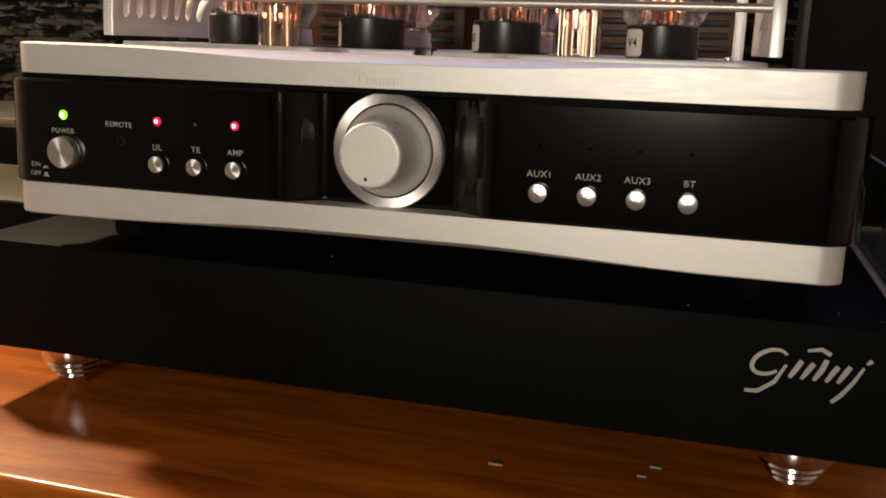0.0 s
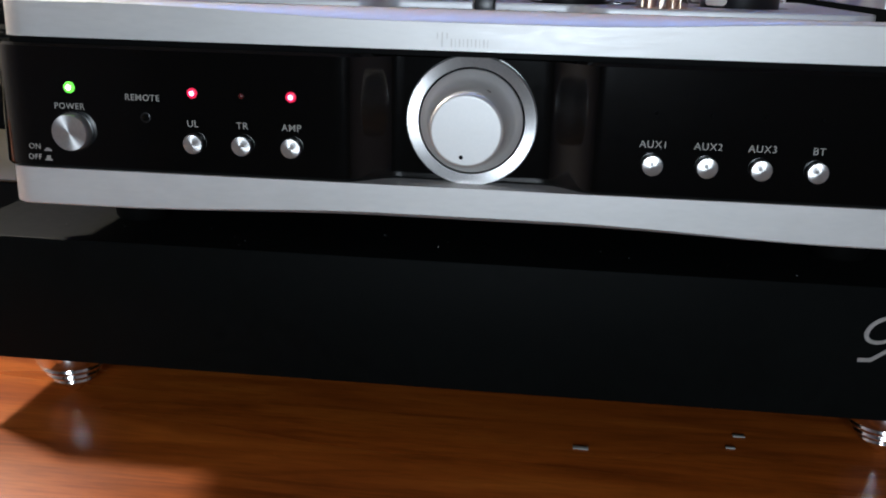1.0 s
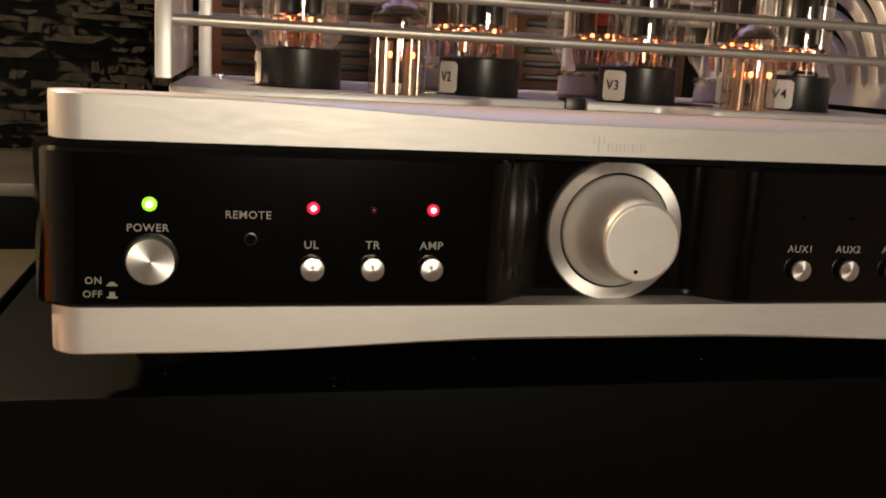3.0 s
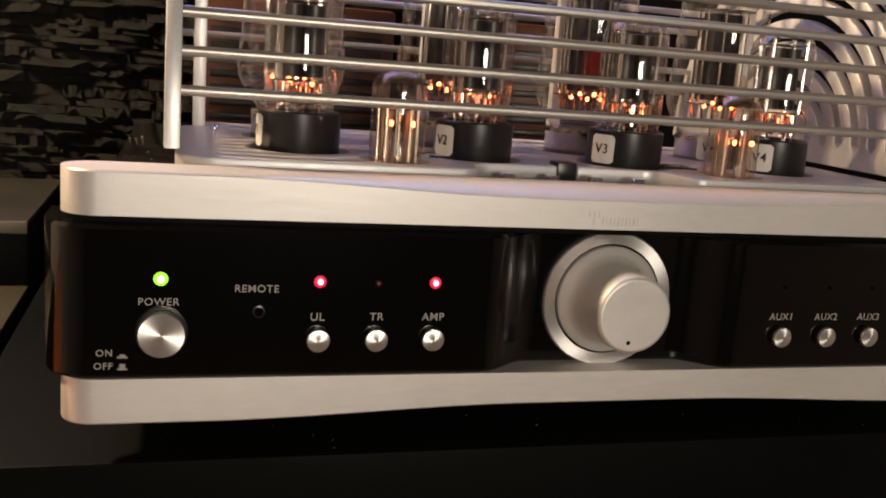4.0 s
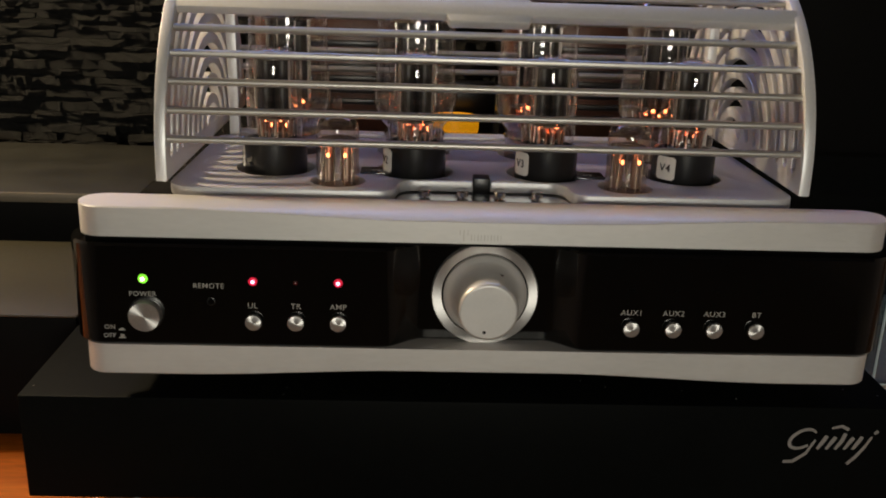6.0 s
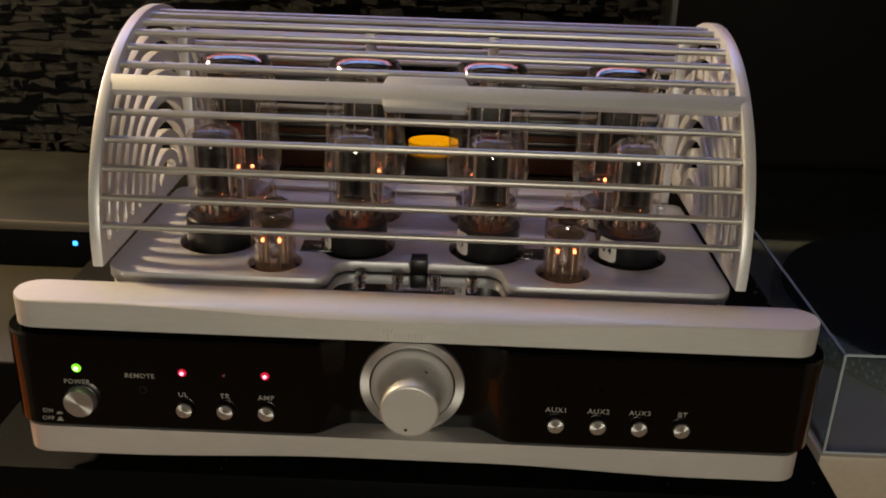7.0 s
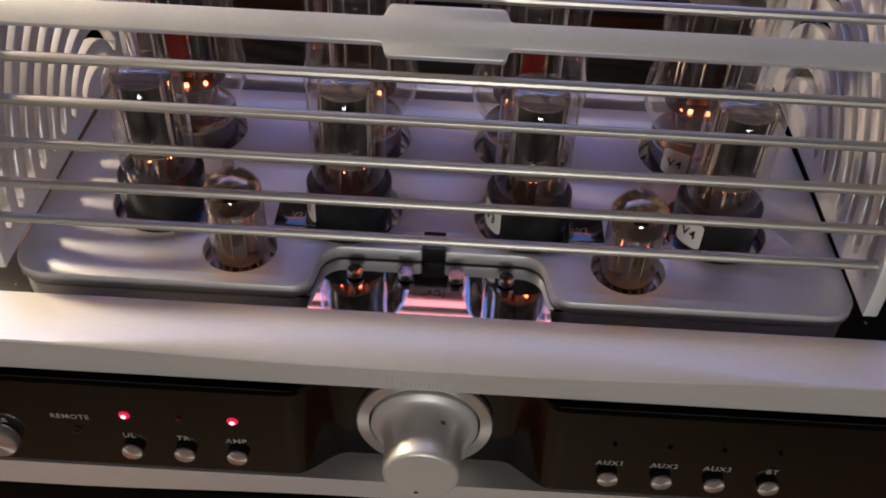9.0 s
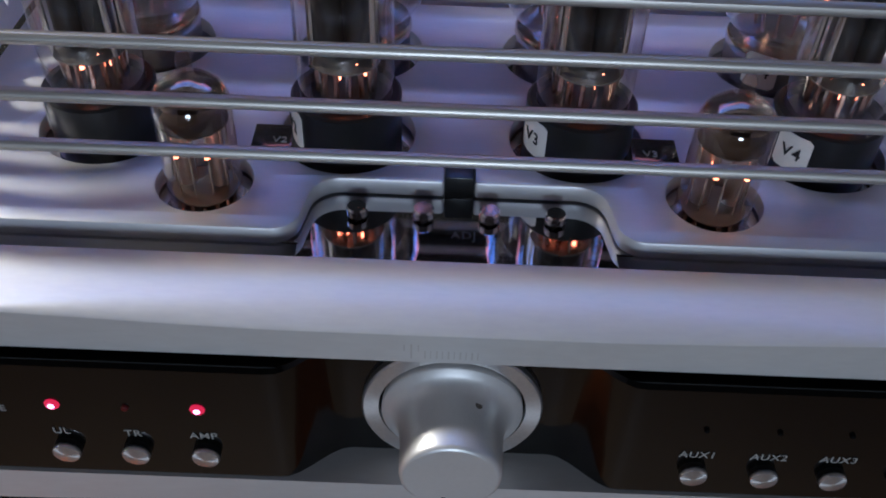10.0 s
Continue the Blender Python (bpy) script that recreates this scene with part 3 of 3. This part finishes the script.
# transformer covers behind the deck
for x0, x1 in ((-0.150, -0.034), (0.032, 0.150)):
    cover = part("transformer_cover", box(x0, x1, 0.262, 0.345, 0.1742, 0.258, 0.003), COVER, amp, "dark brown enamelled transformer cover")
    for k in range(8):
        z = 0.188 + 0.0082 * k
        part("louvre", box(x0 + 0.008, x1 - 0.008, 0.2600, 0.2624, z, z + 0.0042, 0.0006), BLACK, cover, "black louvre slat")
part("rear_block", box(-0.033, 0.031, 0.362, 0.374, 0.1742, 0.2000, 0.002), BLACK, amp, "black block behind the amber oval")
# A flat oval of emissive amber, lying on the case top.
part("amber_oval", lathe([(0, 0.1742), (0.0200, 0.1742), (0.0200, 0.1752), (0.0188, 0.1764), (0.0150, 0.1772), (0.0080, 0.1776), (0, 0.1777)], Matrix.Translation((-0.0035, 0.340, 0)) @ Matrix.Diagonal((1, 0.55, 1, 1)), 40), AMBER, amp, "glowing amber oval on the case top")


# ------------------------------------------------------------------ tubes
def envelope(profile, x, y, material, parent, label, segments=48):
    return part("glass", lathe(profile, pose(x, y, 0), segments), material, parent, label, 60)


def sticker(text, x, y, z, r, turn, parent):
    """A white paper label bent round a tube base; turn: degrees from straight ahead, to the left negative."""
    w, h, n = 0.0115, 0.0125, 8
    bm = bmesh.new()
    rows = []
    for i in range(n + 1):
        a = radians(-90 + turn) + (i / n - 0.5) * w / r
        e = 0.0012 if i in (0, n) else 0.0
        rows.append([(x + (r + d) * math.cos(a), y + (r + d) * math.sin(a), zz) for d, zz in ((0.0001, z - h / 2 + e), (0.0001, z + h / 2 - e), (0.0003, z + h / 2 - e), (0.0003, z - h / 2 + e))])
    loft(rows, bm)
    ob = part("label", bm, STICKER, parent, "white paper label")
    a = radians(-90 + turn)
    m = Matrix.Translation((x + (r + 0.0004) * math.cos(a), y + (r + 0.0004) * math.sin(a), z)) @ pose(0, 0, 0, 90, 0, turn)
    part("lettering", words(text, 0.0058, m), INK, ob, "black printed lettering", 0)


def heater_glow(x, y, z, parent, spots):
    for dx, dy, dz in spots:
        part("heater_glow", lathe([(0, -0.0011), (0.0008, -0.0006), (0.0008, 0.0009), (0, 0.0013)], pose(x + dx, y + dy, z + dz), 10), HEATER, parent, "orange glow spot at the heater")


def pentode(x, text, turn):
    """Straight-sided power tube on a black base."""
    y = FRONT_Y
    t = thing("power_tube", (x, y, 0.1792), "straight clear glass power tube on a black base, glowing", "vacuum tube", "power tubes")
    r, z0, z1 = 0.0168, 0.1795, 0.2015
    base = part("base", lathe([(0, z0), (r * 0.97, z0), (r, z0 + 0.001), (r, z1 - 0.0008), (r - 0.0008, z1), (0.0140, z1), (0.0138, z1 - 0.003), (0, z1 - 0.003)], pose(x, y, 0), 40), BLACK, t, "black plastic base", 40)
    if text:
        sticker(text, x, y, 0.1930, r, turn, base)
    g = 0.0146
    envelope([(g * 0.93, z1 - 0.002), (g * 0.97, z1 + 0.003), (g, z1 + 0.008), (g, 0.2410), (g * 0.96, 0.2442), (g * 0.84, 0.2472), (g * 0.6, 0.2492), (g * 0.3, 0.2501), (0, 0.2504)], x, y, GLASS, t, "clear glass envelope", 40)
    bm = bmesh.new()
    for sx in (-1, 1):
        lathe([(0.0046, 0.2150), (0.0046, 0.2430), (0.0040, 0.2430), (0.0040, 0.2150), (0.0046, 0.2150)], pose(x + sx * 0.0042, y, 0), 20, bm)
    box(x - 0.0070, x + 0.0070, y - 0.0006, y + 0.0006, 0.2150, 0.2430, bm=bm)
    part("anode", bm, ANODE, t, "dark grey metal anode")
    for z in (0.2130, 0.2440):
        part("mica_spacer", lathe([(0, z), (0.0108, z), (0.0108, z + 0.0005), (0, z + 0.0006)], pose(x, y, 0), 24), MICA, t, "pale mica disc")
    bm = bmesh.new()
    for k in range(7):
        a = 2 * math.pi * k / 7 + 0.3
        rod((x + 0.0085 * math.cos(a), y + 0.0085 * math.sin(a), z1 - 0.003), (x + 0.0100 * math.cos(a + 0.1), y + 0.0100 * math.sin(a + 0.1), 0.2131), 0.0005, 6, bm)
    part("support_wires", bm, WIRE, t, "thin nickel wires")
    bm = bmesh.new()
    for k in range(14):
        a = 2 * math.pi * k / 14
        rod((x + 0.0086 * math.cos(a), y + 0.0086 * math.sin(a), 0.2035), (x + 0.0082 * math.cos(a), y + 0.0082 * math.sin(a), 0.2126), 0.0009, 6, bm)
    part("grid_fins", bm, COPPER, t, "copper grid fins")
    bm = bmesh.new()
    for sx, sy in ((-1, -1), (1, -1), (-1, 1), (1, 1)):
        rod((x + sx * 0.0088, y + sy * 0.0052, 0.2135), (x + sx * 0.0088, y + sy * 0.0052, 0.2470), 0.0010, 8, bm)
    part("side_rods", bm, WIRE, t, "bright nickel side rods")
    part("getter_ring", lathe([(0.0050, 0.2480), (0.0058, 0.2480), (0.0058, 0.2488), (0.0050, 0.2488), (0.0050, 0.2480)], pose(x, y, 0), 24), WIRE, t, "round getter wire")
    heater_glow(x, y, 0.2120, t, ((-0.0048, -0.0046, 0), (0.0040, -0.0050, 0.0004), (-0.0014, -0.0062, -0.0022), (0.0064, -0.0020, -0.0030)))
    t.matrix_basis = Matrix.Translation((x, y, 0.1852))


def bulb_tube(x, text, turn, red):
    """Wide bulb with a pinched foot, on a bright metal base."""
    y = BACK_Y
    t = thing("power_tube", (x, y, 0.1792), "wide clear glass bulb tube on a bright metal base, glowing red", "vacuum tube", "wide power tubes")
    r, z0, z1 = 0.0172, 0.1825, 0.2010
    base = part("base", lathe([(0, z0), (r, z0), (r, z1 - 0.004), (r + 0.0006, z1 - 0.003), (r + 0.0006, z1 - 0.001), (r, z1), (0.0140, z1), (0, z1 - 0.001)], pose(x, y, 0), 40), TUBEBASE, t, "bright tarnished metal base", 40)
    if text:
        sticker(text, x, y, 0.1955, r + 0.0006, turn, base)
    prof = [(0.0145, z1 - 0.001), (0.0160, 0.2030), (0.0205, 0.2085), (0.0236, 0.2150), (0.0244, 0.2205), (0.0240, 0.2260), (0.0230, 0.2320), (0.0224, 0.2500), (0.0220, 0.2680), (0.0208, 0.2740), (0.0190, 0.2785), (0.0155, 0.2815), (0.0100, 0.2832), (0.0045, 0.2838), (0, 0.2840)]
    envelope(prof, x, y, GLASS, t, "clear bulging glass envelope")
    bm = bmesh.new()
    for a0 in (-1, 1):
        box(x - 0.0075, x + 0.0075, y + a0 * 0.0055 - 0.0004, y + a0 * 0.0055 + 0.0004, 0.2190, 0.2620, bm=bm)
    for sx in (-1, 1):
        lathe([(0.0050, 0.2190), (0.0050, 0.2620), (0.0045, 0.2620), (0.0045, 0.2190), (0.0050, 0.2190)], pose(x + sx * 0.0060, y, 0), 20, bm)
    part("anode", bm, ANODE, t, "dark grey metal anode")
    if red:
        part("hot_anode_face", box(x - 0.0050, x + 0.0040, y - 0.0068, y - 0.0060, 0.2230, 0.2420, 0.0003), REDHOT, t, "dull red glowing sheet")
    for z in (0.2165, 0.2635):
        part("mica_spacer", lathe([(0, z), (0.0150, z), (0.0150, z + 0.0005), (0, z + 0.0006)], pose(x, y, 0), 24), MICA, t, "pale mica disc")
    bm = bmesh.new()
    for k in range(12):
        a = 2 * math.pi * k / 12
        rod((x + 0.0095 * math.cos(a), y + 0.0095 * math.sin(a), 0.2045), (x + 0.0118 * math.cos(a), y + 0.0118 * math.sin(a), 0.2166), 0.0006, 6, bm)
    part("grid_fins", bm, COPPER, t, "copper grid fins")
    bm = bmesh.new()
    for k in range(8):
        a = 2 * math.pi * (k + 0.5) / 8
        rod((x + 0.0125 * math.cos(a), y + 0.0105 * math.sin(a), 0.2168), (x + 0.0125 * math.cos(a), y + 0.0105 * math.sin(a), 0.2640), 0.0006, 6, bm)
    part("support_wires", bm, WIRE, t, "bright nickel rods")
    part("getter_film", lathe([(0.0199, 0.2757), (0.0185, 0.2784), (0.0152, 0.2810), (0.0098, 0.2827), (0.0042, 0.2833), (0, 0.2835)], pose(x, y, 0), 40), GETTER, t, "silvery film in the glass dome", 60)
    part("getter_ring", lathe([(0.0060, 0.2700), (0.0068, 0.2700), (0.0068, 0.2708), (0.0060, 0.2708), (0.0060, 0.2700)], pose(x, y, 0), 24), WIRE, t, "round getter wire")
    # More spots than heaters: the extra ones stand for glow reflected in the copper.
    heater_glow(x, y, 0.2170, t, ((-0.0092, -0.0070, -0.0010), (-0.0060, -0.0090, 0.0004), (-0.0022, -0.0098, -0.0018), (0.0012, -0.0100, 0.0006), (0.0048, -0.0094, -0.0012), (0.0086, -0.0074, 0.0002)))
    t.matrix_basis = Matrix.Translation((x, y, 0.1822))


def small_tube(x):
    y = SMALL_Y
    t = thing("small_tube", (x, y, 0.1750), "small clear glass tube with a tip, glowing orange inside", "vacuum tube", "small tubes")
    g, z0 = 0.0109, 0.1772
    part("socket", lathe([(0, 0.1750), (0.0112, 0.1750), (0.0112, 0.1770), (0, 0.1772)], pose(x, y, 0), 32), BLACK, t, "dark socket")
    envelope([(g * 0.86, z0), (g * 0.95, z0 + 0.0005), (g, z0 + 0.0020), (g, 0.2160), (g * 0.97, 0.2185), (g * 0.85, 0.2212), (g * 0.6, 0.2234), (g * 0.25, 0.2246), (0.0024, 0.2254), (0.0020, 0.2275), (0.0022, 0.2300), (0.0015, 0.2320), (0, 0.2328)], x, y, SMOKED, t, "clear glass envelope with a tip", 36)
    part("getter_cap", lathe([(g * 0.90, 0.2190), (g * 0.78, 0.2212), (g * 0.5, 0.2230), (0.0015, 0.2240), (0, 0.2241)], pose(x, y, 0), 30), GETTER, t, "silvery film in the glass dome", 60)
    bm = bmesh.new()
    for sx in (-1, 1):
        lathe([(0.0026, 0.1890), (0.0026, 0.2090), (0.0022, 0.2090), (0.0022, 0.1890), (0.0026, 0.1890)], pose(x + sx * 0.0046, y, 0), 16, bm)
    part("anode", bm, ROSE, t, "rose-coloured metal anodes")
    for z in (0.1868, 0.2107):
        part("mica_spacer", lathe([(0, z), (0.0095, z), (0.0095, z + 0.0004), (0, z + 0.0004)], pose(x, y, 0), 20), MICA, t, "pale mica disc")
    bm = bmesh.new()
    for k in range(13):
        a = 2 * math.pi * k / 13
        rod((x + 0.0086 * math.cos(a), y + 0.0086 * math.sin(a), z0 + 0.0005), (x + 0.0074 * math.cos(a), y + 0.0074 * math.sin(a), 0.1868), 0.0007, 6, bm)
    part("pins", bm, COPPER, t, "copper-coloured pins")
    bm = bmesh.new()
    for k in range(10):
        a = 2 * math.pi * (k + 0.3) / 10
        rod((x + 0.0082 * math.cos(a), y + 0.0070 * math.sin(a), 0.1870), (x + 0.0082 * math.cos(a), y + 0.0070 * math.sin(a), 0.2106), 0.00035, 6, bm)
    part("support_wires", bm, WIRE, t, "thin nickel wires")
    heater_glow(x, y, 0.2040, t, ((-0.0043, -0.0078, 0), (0.0043, -0.0078, 0)))
    t.matrix_basis = Matrix.Translation((x, y, 0.1775))


for x, text, turn in zip(FRONT_X, ("V1", "V2", "V3", "V4"), (-84, -66, -60, -48)):
    pentode(x, text, turn)
for x, text, turn, red in zip(BACK_X, ("", "", "", "V4"), (0, 0, 0, -30), (1, 0, 1, 0)):
    bulb_tube(x, text, turn, red)
for x in SMALL_X:
    small_tube(x)

# ------------------------------------------------------------------ cage over the tubes
YC, Z0, RA, RB = 0.1460, 0.1991, 0.1114, 0.1062
cage = thing("tube_cage", (0, YC, 0.1742), "silver cage of rods between slotted end panels, over the tubes", "cage")


def slot(k):
    a, b, w = RA - 0.0115 - 0.0118 * k, RB - 0.0115 - 0.0118 * k, 0.0026
    zb = 0.2060
    s = math.degrees(math.asin(min(0.9, (zb - Z0) / b)))
    outer = arc(YC, Z0, a + w, b + w, s, 180 - s, 28)
    inner = arc(YC, Z0, a - w, b - w, 180 - s, s, 28)
    l, r_ = ((outer[-1][0] + inner[0][0]) / 2, inner[0][1] - 0.0020), ((outer[0][0] + inner[-1][0]) / 2, inner[-1][1] - 0.0020)
    return outer + [l] + inner + [r_]


rim = arc(YC, Z0, RA, RB, 0, 180, 48) + [(YC - RA, 0.1945), (YC + RA, 0.1945)]
side = Matrix(((0, 0, 1, 0), (1, 0, 0, 0), (0, 1, 0, 0), (0, 0, 0, 1)))
for sx in (-1, 1):
    part("end_panel", sheet([rim] + [slot(k) for k in range(8)], 0.0056, Matrix.Translation((sx * 0.1600 - 0.0003, 0, 0)) @ side, 0.0006), CAGE, cage, "arched silver end panel with nested slots", 35)


def on_arch(deg, inset=0.0045):
    return YC - (RA - inset) * math.cos(radians(deg)), Z0 + (RB - inset) * math.sin(radians(deg))


BARS = [8.7, 16.6, 24.7, 32.9, 41.0] + [57.3 + 7.8 * k for k in range(15)]
for d in BARS:
    y, z = on_arch(d)
    part("rod", rod((-0.1585, y, z), (0.1578, y, z), 0.0019, 12), ROD, cage)


def badge_bar():
    bm = bmesh.new()
    y, z = on_arch(49.3, 0.003)
    tilt = Matrix.Translation((0, y, z)) @ pose(0, 0, 0, 48, 0, 0)
    shape = fillet([(-0.1590, -0.0045), (-0.0215, -0.0045), (-0.0205, -0.0088), (0.0205, -0.0088), (0.0215, -0.0045), (0.1590, -0.0045), (0.1590, 0.0045), (0.0215, 0.0045), (0.0195, 0.0088), (-0.0195, 0.0088), (-0.0215, 0.0045), (-0.1590, 0.0045)],
                   [0, 0.0015, 0.002, 0.002, 0.0015, 0, 0, 0.0015, 0.002, 0.002, 0.0015, 0])
    return sheet([shape], 0.0060, tilt, 0.0006)


part("badge_bar", badge_bar(), CAGE, cage, "wide silver bar with a blank badge in the middle", 35)
for x in (-0.149, -0.037, 0.036, 0.147):
    part("upright", box(x - 0.003, x + 0.003, 0.168, 0.174, 0.1742, Z0 + math.sqrt(RA * RA - 0.034 ** 2) - 0.006, 0.0006), CAGE, cage, "flat silver upright")

# ------------------------------------------------------------------ record player beside the platform
player = thing("record_player", (0.46, 0.28, 0), "cream record player under a clear acrylic lid", "record player")
part("plinth", box(0.242, 0.695, 0.089, 0.440, 0.010, 0.062, 0.003), CREAM, player, "cream lacquered plinth")
for px in (0.285, 0.66):
    for py in (0.14, 0.41):
        part("foot", lathe([(0, 0.0), (0.020, 0.0), (0.022, 0.003), (0.019, 0.0102), (0, 0.0102)], pose(px, py, 0), 28), RUBBER, player, "black rubber foot")
platter = part("platter", lathe([(0, 0.0622), (0.140, 0.0622), (0.143, 0.065), (0.143, 0.081), (0.141, 0.084), (0, 0.084)], pose(0.412, 0.265, 0), 96), RING, player, "metal platter with a dotted rim")
bm = bmesh.new()
for row in range(3):
    for k in range(120):
        a = 2 * math.pi * (k + 0.5 * (row % 2)) / 120
        m = Matrix.Translation((0.412 + 0.1432 * math.cos(a), 0.265 + 0.1432 * math.sin(a), 0.0685 + 0.0048 * row)) @ Matrix.Rotation(a, 4, "Z")
        lathe([(0, 0.0007), (0.0016, 0.0003), (0.0018, -0.0005)], m @ pose(0, 0, 0, 0, 90, 0), 8, bm)
dots = part("rim_dots", bm, PRINT, platter, "rows of pale dots round the rim")
tagged(dots, kind="stuff")
part("mat", lathe([(0, 0.0842), (0.138, 0.0842), (0.138, 0.0862), (0, 0.0862)], pose(0.412, 0.265, 0), 64), RUBBER, player, "black felt mat")
dust_cover = part("dust_cover", box(0.245, 0.692, 0.092, 0.436, 0.1275, 0.1302), ACRYLIC, player, "clear acrylic dust cover", 0)
for x0, x1, y0, y1 in ((0.245, 0.692, 0.092, 0.095), (0.245, 0.692, 0.433, 0.436), (0.245, 0.248, 0.095, 0.433), (0.689, 0.692, 0.095, 0.433)):
    part("cover_wall", box(x0, x1, y0, y1, 0.0622, 0.1275), ACRYLIC, dust_cover, "", 0)
# Thin pale rods put the highlights of the lid's edges into colour.
bm = bmesh.new()
for a, b in (((0.2455, 0.0925, 0.1295), (0.6915, 0.0925, 0.1295)), ((0.2455, 0.0925, 0.1295), (0.2455, 0.4355, 0.1295)), ((0.2455, 0.0925, 0.0624), (0.2455, 0.0925, 0.1295)), ((0.2455, 0.0925, 0.0624), (0.6915, 0.0925, 0.0624)), ((0.2455, 0.0925, 0.0624), (0.2455, 0.4355, 0.0624))):
    rod(a, b, 0.0009, 6, bm)
part("edge_highlights", bm, EDGE_HIGHLIGHT, dust_cover, "pale rods drawn as highlights on the lid's edges")

# ------------------------------------------------------------------ dark unit on the other side
unit = thing("hifi_unit", (-0.52, 0.33, 0), "dark low hi-fi unit with a dull olive-beige ledge", "hi-fi unit")
part("lower_case", box(-0.80, -0.240, 0.119, 0.430, 0.004, 0.0850, 0.002), DARK, unit, "black lower case")
part("lower_top", box(-0.80, -0.240, 0.1190, 0.2619, 0.0850, 0.0867, 0.0005), UNIT_PALE, unit, "dull olive-beige ledge")
part("upper_case", box(-0.80, -0.240, 0.262, 0.430, 0.0850, 0.122, 0.001), DARK, unit, "black upper case")
part("upper_top", box(-0.80, -0.240, 0.262, 0.430, 0.122, 0.1245, 0.0005), OLIVE, unit, "dull olive-grey top sheet")
part("edge_strip", box(-0.80, -0.240, 0.2595, 0.2618, 0.1175, 0.1245, 0.0004), STRIP, unit, "pale front edge")
for px in (-0.76, -0.27):
    for py in (0.15, 0.40):
        part("foot", box(px - 0.015, px + 0.015, py - 0.012, py + 0.012, 0.0, 0.004), RUBBER, unit, "flat rubber foot")
part("power_lamp", lathe([(0, 0), (0.002, 0), (0.0015, 0.001), (0, 0.0012)], Matrix.Translation((-0.272, 0.2618, 0.107)) @ pose(0, 0, 0, 90, 0, 0), 12), LED_BLUE, unit, "small blue power lamp")

# A plain black board fills the background behind the record player.
panel_board = thing("black_backboard", (0.62, 0.49, 0), "large black board behind the record player", "speaker")
part("board_body", box(0.20, 1.05, 0.470, 0.514, 0.0, 0.62, 0.003), BLACK, panel_board, "black body of the board")
part("board_front", box(0.207, 1.043, 0.4675, 0.4702, 0.008, 0.612, 0.001), DARK, panel_board, "blacker front of the board")

# ------------------------------------------------------------------ crumbs and dust
for x, y, w in ((0.0522, 0.0231, 0.0035), (0.1257, 0.0461, 0.0028), (0.120, 0.034, 0.0022)):
    bm = box(x - w, x + w, y - w * 0.4, y + w * 0.4, 0.0, 0.0007, 0.0003)
    tagged(part("crumb", bm, PRINT, None), "pale flat crumb on the table", "crumb", "crumbs")
bm = bmesh.new()
rnd = random.Random(4)
for k in range(300):
    x, y = rnd.uniform(-0.186, 0.186), rnd.uniform(0.03, 0.31)
    if abs(x) < 0.156 and y < 0.31:
        continue
    s = rnd.uniform(0.0002, 0.0005)
    box(x - s, x + s, y - s, y + s, 0.1742, 0.1742 + s * 0.6, bm=bm)
for k in range(36):
    x, y = rnd.uniform(-0.23, 0.215), rnd.uniform(0.014, 0.04) if k % 2 else rnd.uniform(0.015, 0.33)
    s = rnd.uniform(0.0001, 0.0003)
    box(x - s, x + s, y - s, y + s, 0.0887, 0.0887 + s * 0.6, bm=bm)
tagged(part("dust", bm, PRINT, None, smooth=0), "fine pale dust specks on the black tops", "dust", kind="stuff")

# ------------------------------------------------------------------ stones of the wall
rnd = random.Random(7)
shapes = []
for k in range(8):
    bm = bmesh.new()
    bmesh.ops.create_cube(bm, size=1)
    bmesh.ops.subdivide_edges(bm, edges=[e for e in bm.edges if abs(e.verts[0].co.x - e.verts[1].co.x) > 0.5], cuts=3)
    for v in bm.verts:
        v.co.y += rnd.uniform(-0.3, 0.3) if v.co.y < 0 else 0
        v.co.z += rnd.uniform(-0.14, 0.14)
        v.co.x += rnd.uniform(-0.03, 0.03)
    shapes.append(finish(mesh_of(bm, "stone"), STONE, 0))
count = 0
z = 0.04
corners, faces = [], []
while z < 0.46:
    h = rnd.uniform(0.004, 0.0095)
    x = -0.85 + rnd.uniform(-0.06, 0)
    while x < 0.22:
        w = rnd.uniform(0.014, 0.060)
        d = rnd.uniform(0.006, 0.018)
        m = Matrix.Translation((x + w / 2, 0.52 - d / 2 + 0.002, z + h / 2)) @ Matrix.Diagonal((w * 0.97, d, h * 0.9, 1))
        kind = shapes[rnd.randrange(8)]
        if count < 300 and -0.48 < x < -0.20 and z > 0.12:
            ob = new("stone", kind)
            ob.parent = stone_wall
            ob.matrix_basis = m
            count += 1
        else:
            start = len(corners)
            corners += [m @ v.co for v in kind.vertices]
            faces += [[start + i for i in p.vertices] for p in kind.polygons]
        x += w
    z += h
me = bpy.data.meshes.new("stone_rest")
me.from_pydata(corners, [], faces)
ob = part("stone_rest", me, STONE, stone_wall, smooth=0)
tagged(ob, "more dark split stones of the wall", kind="stuff")
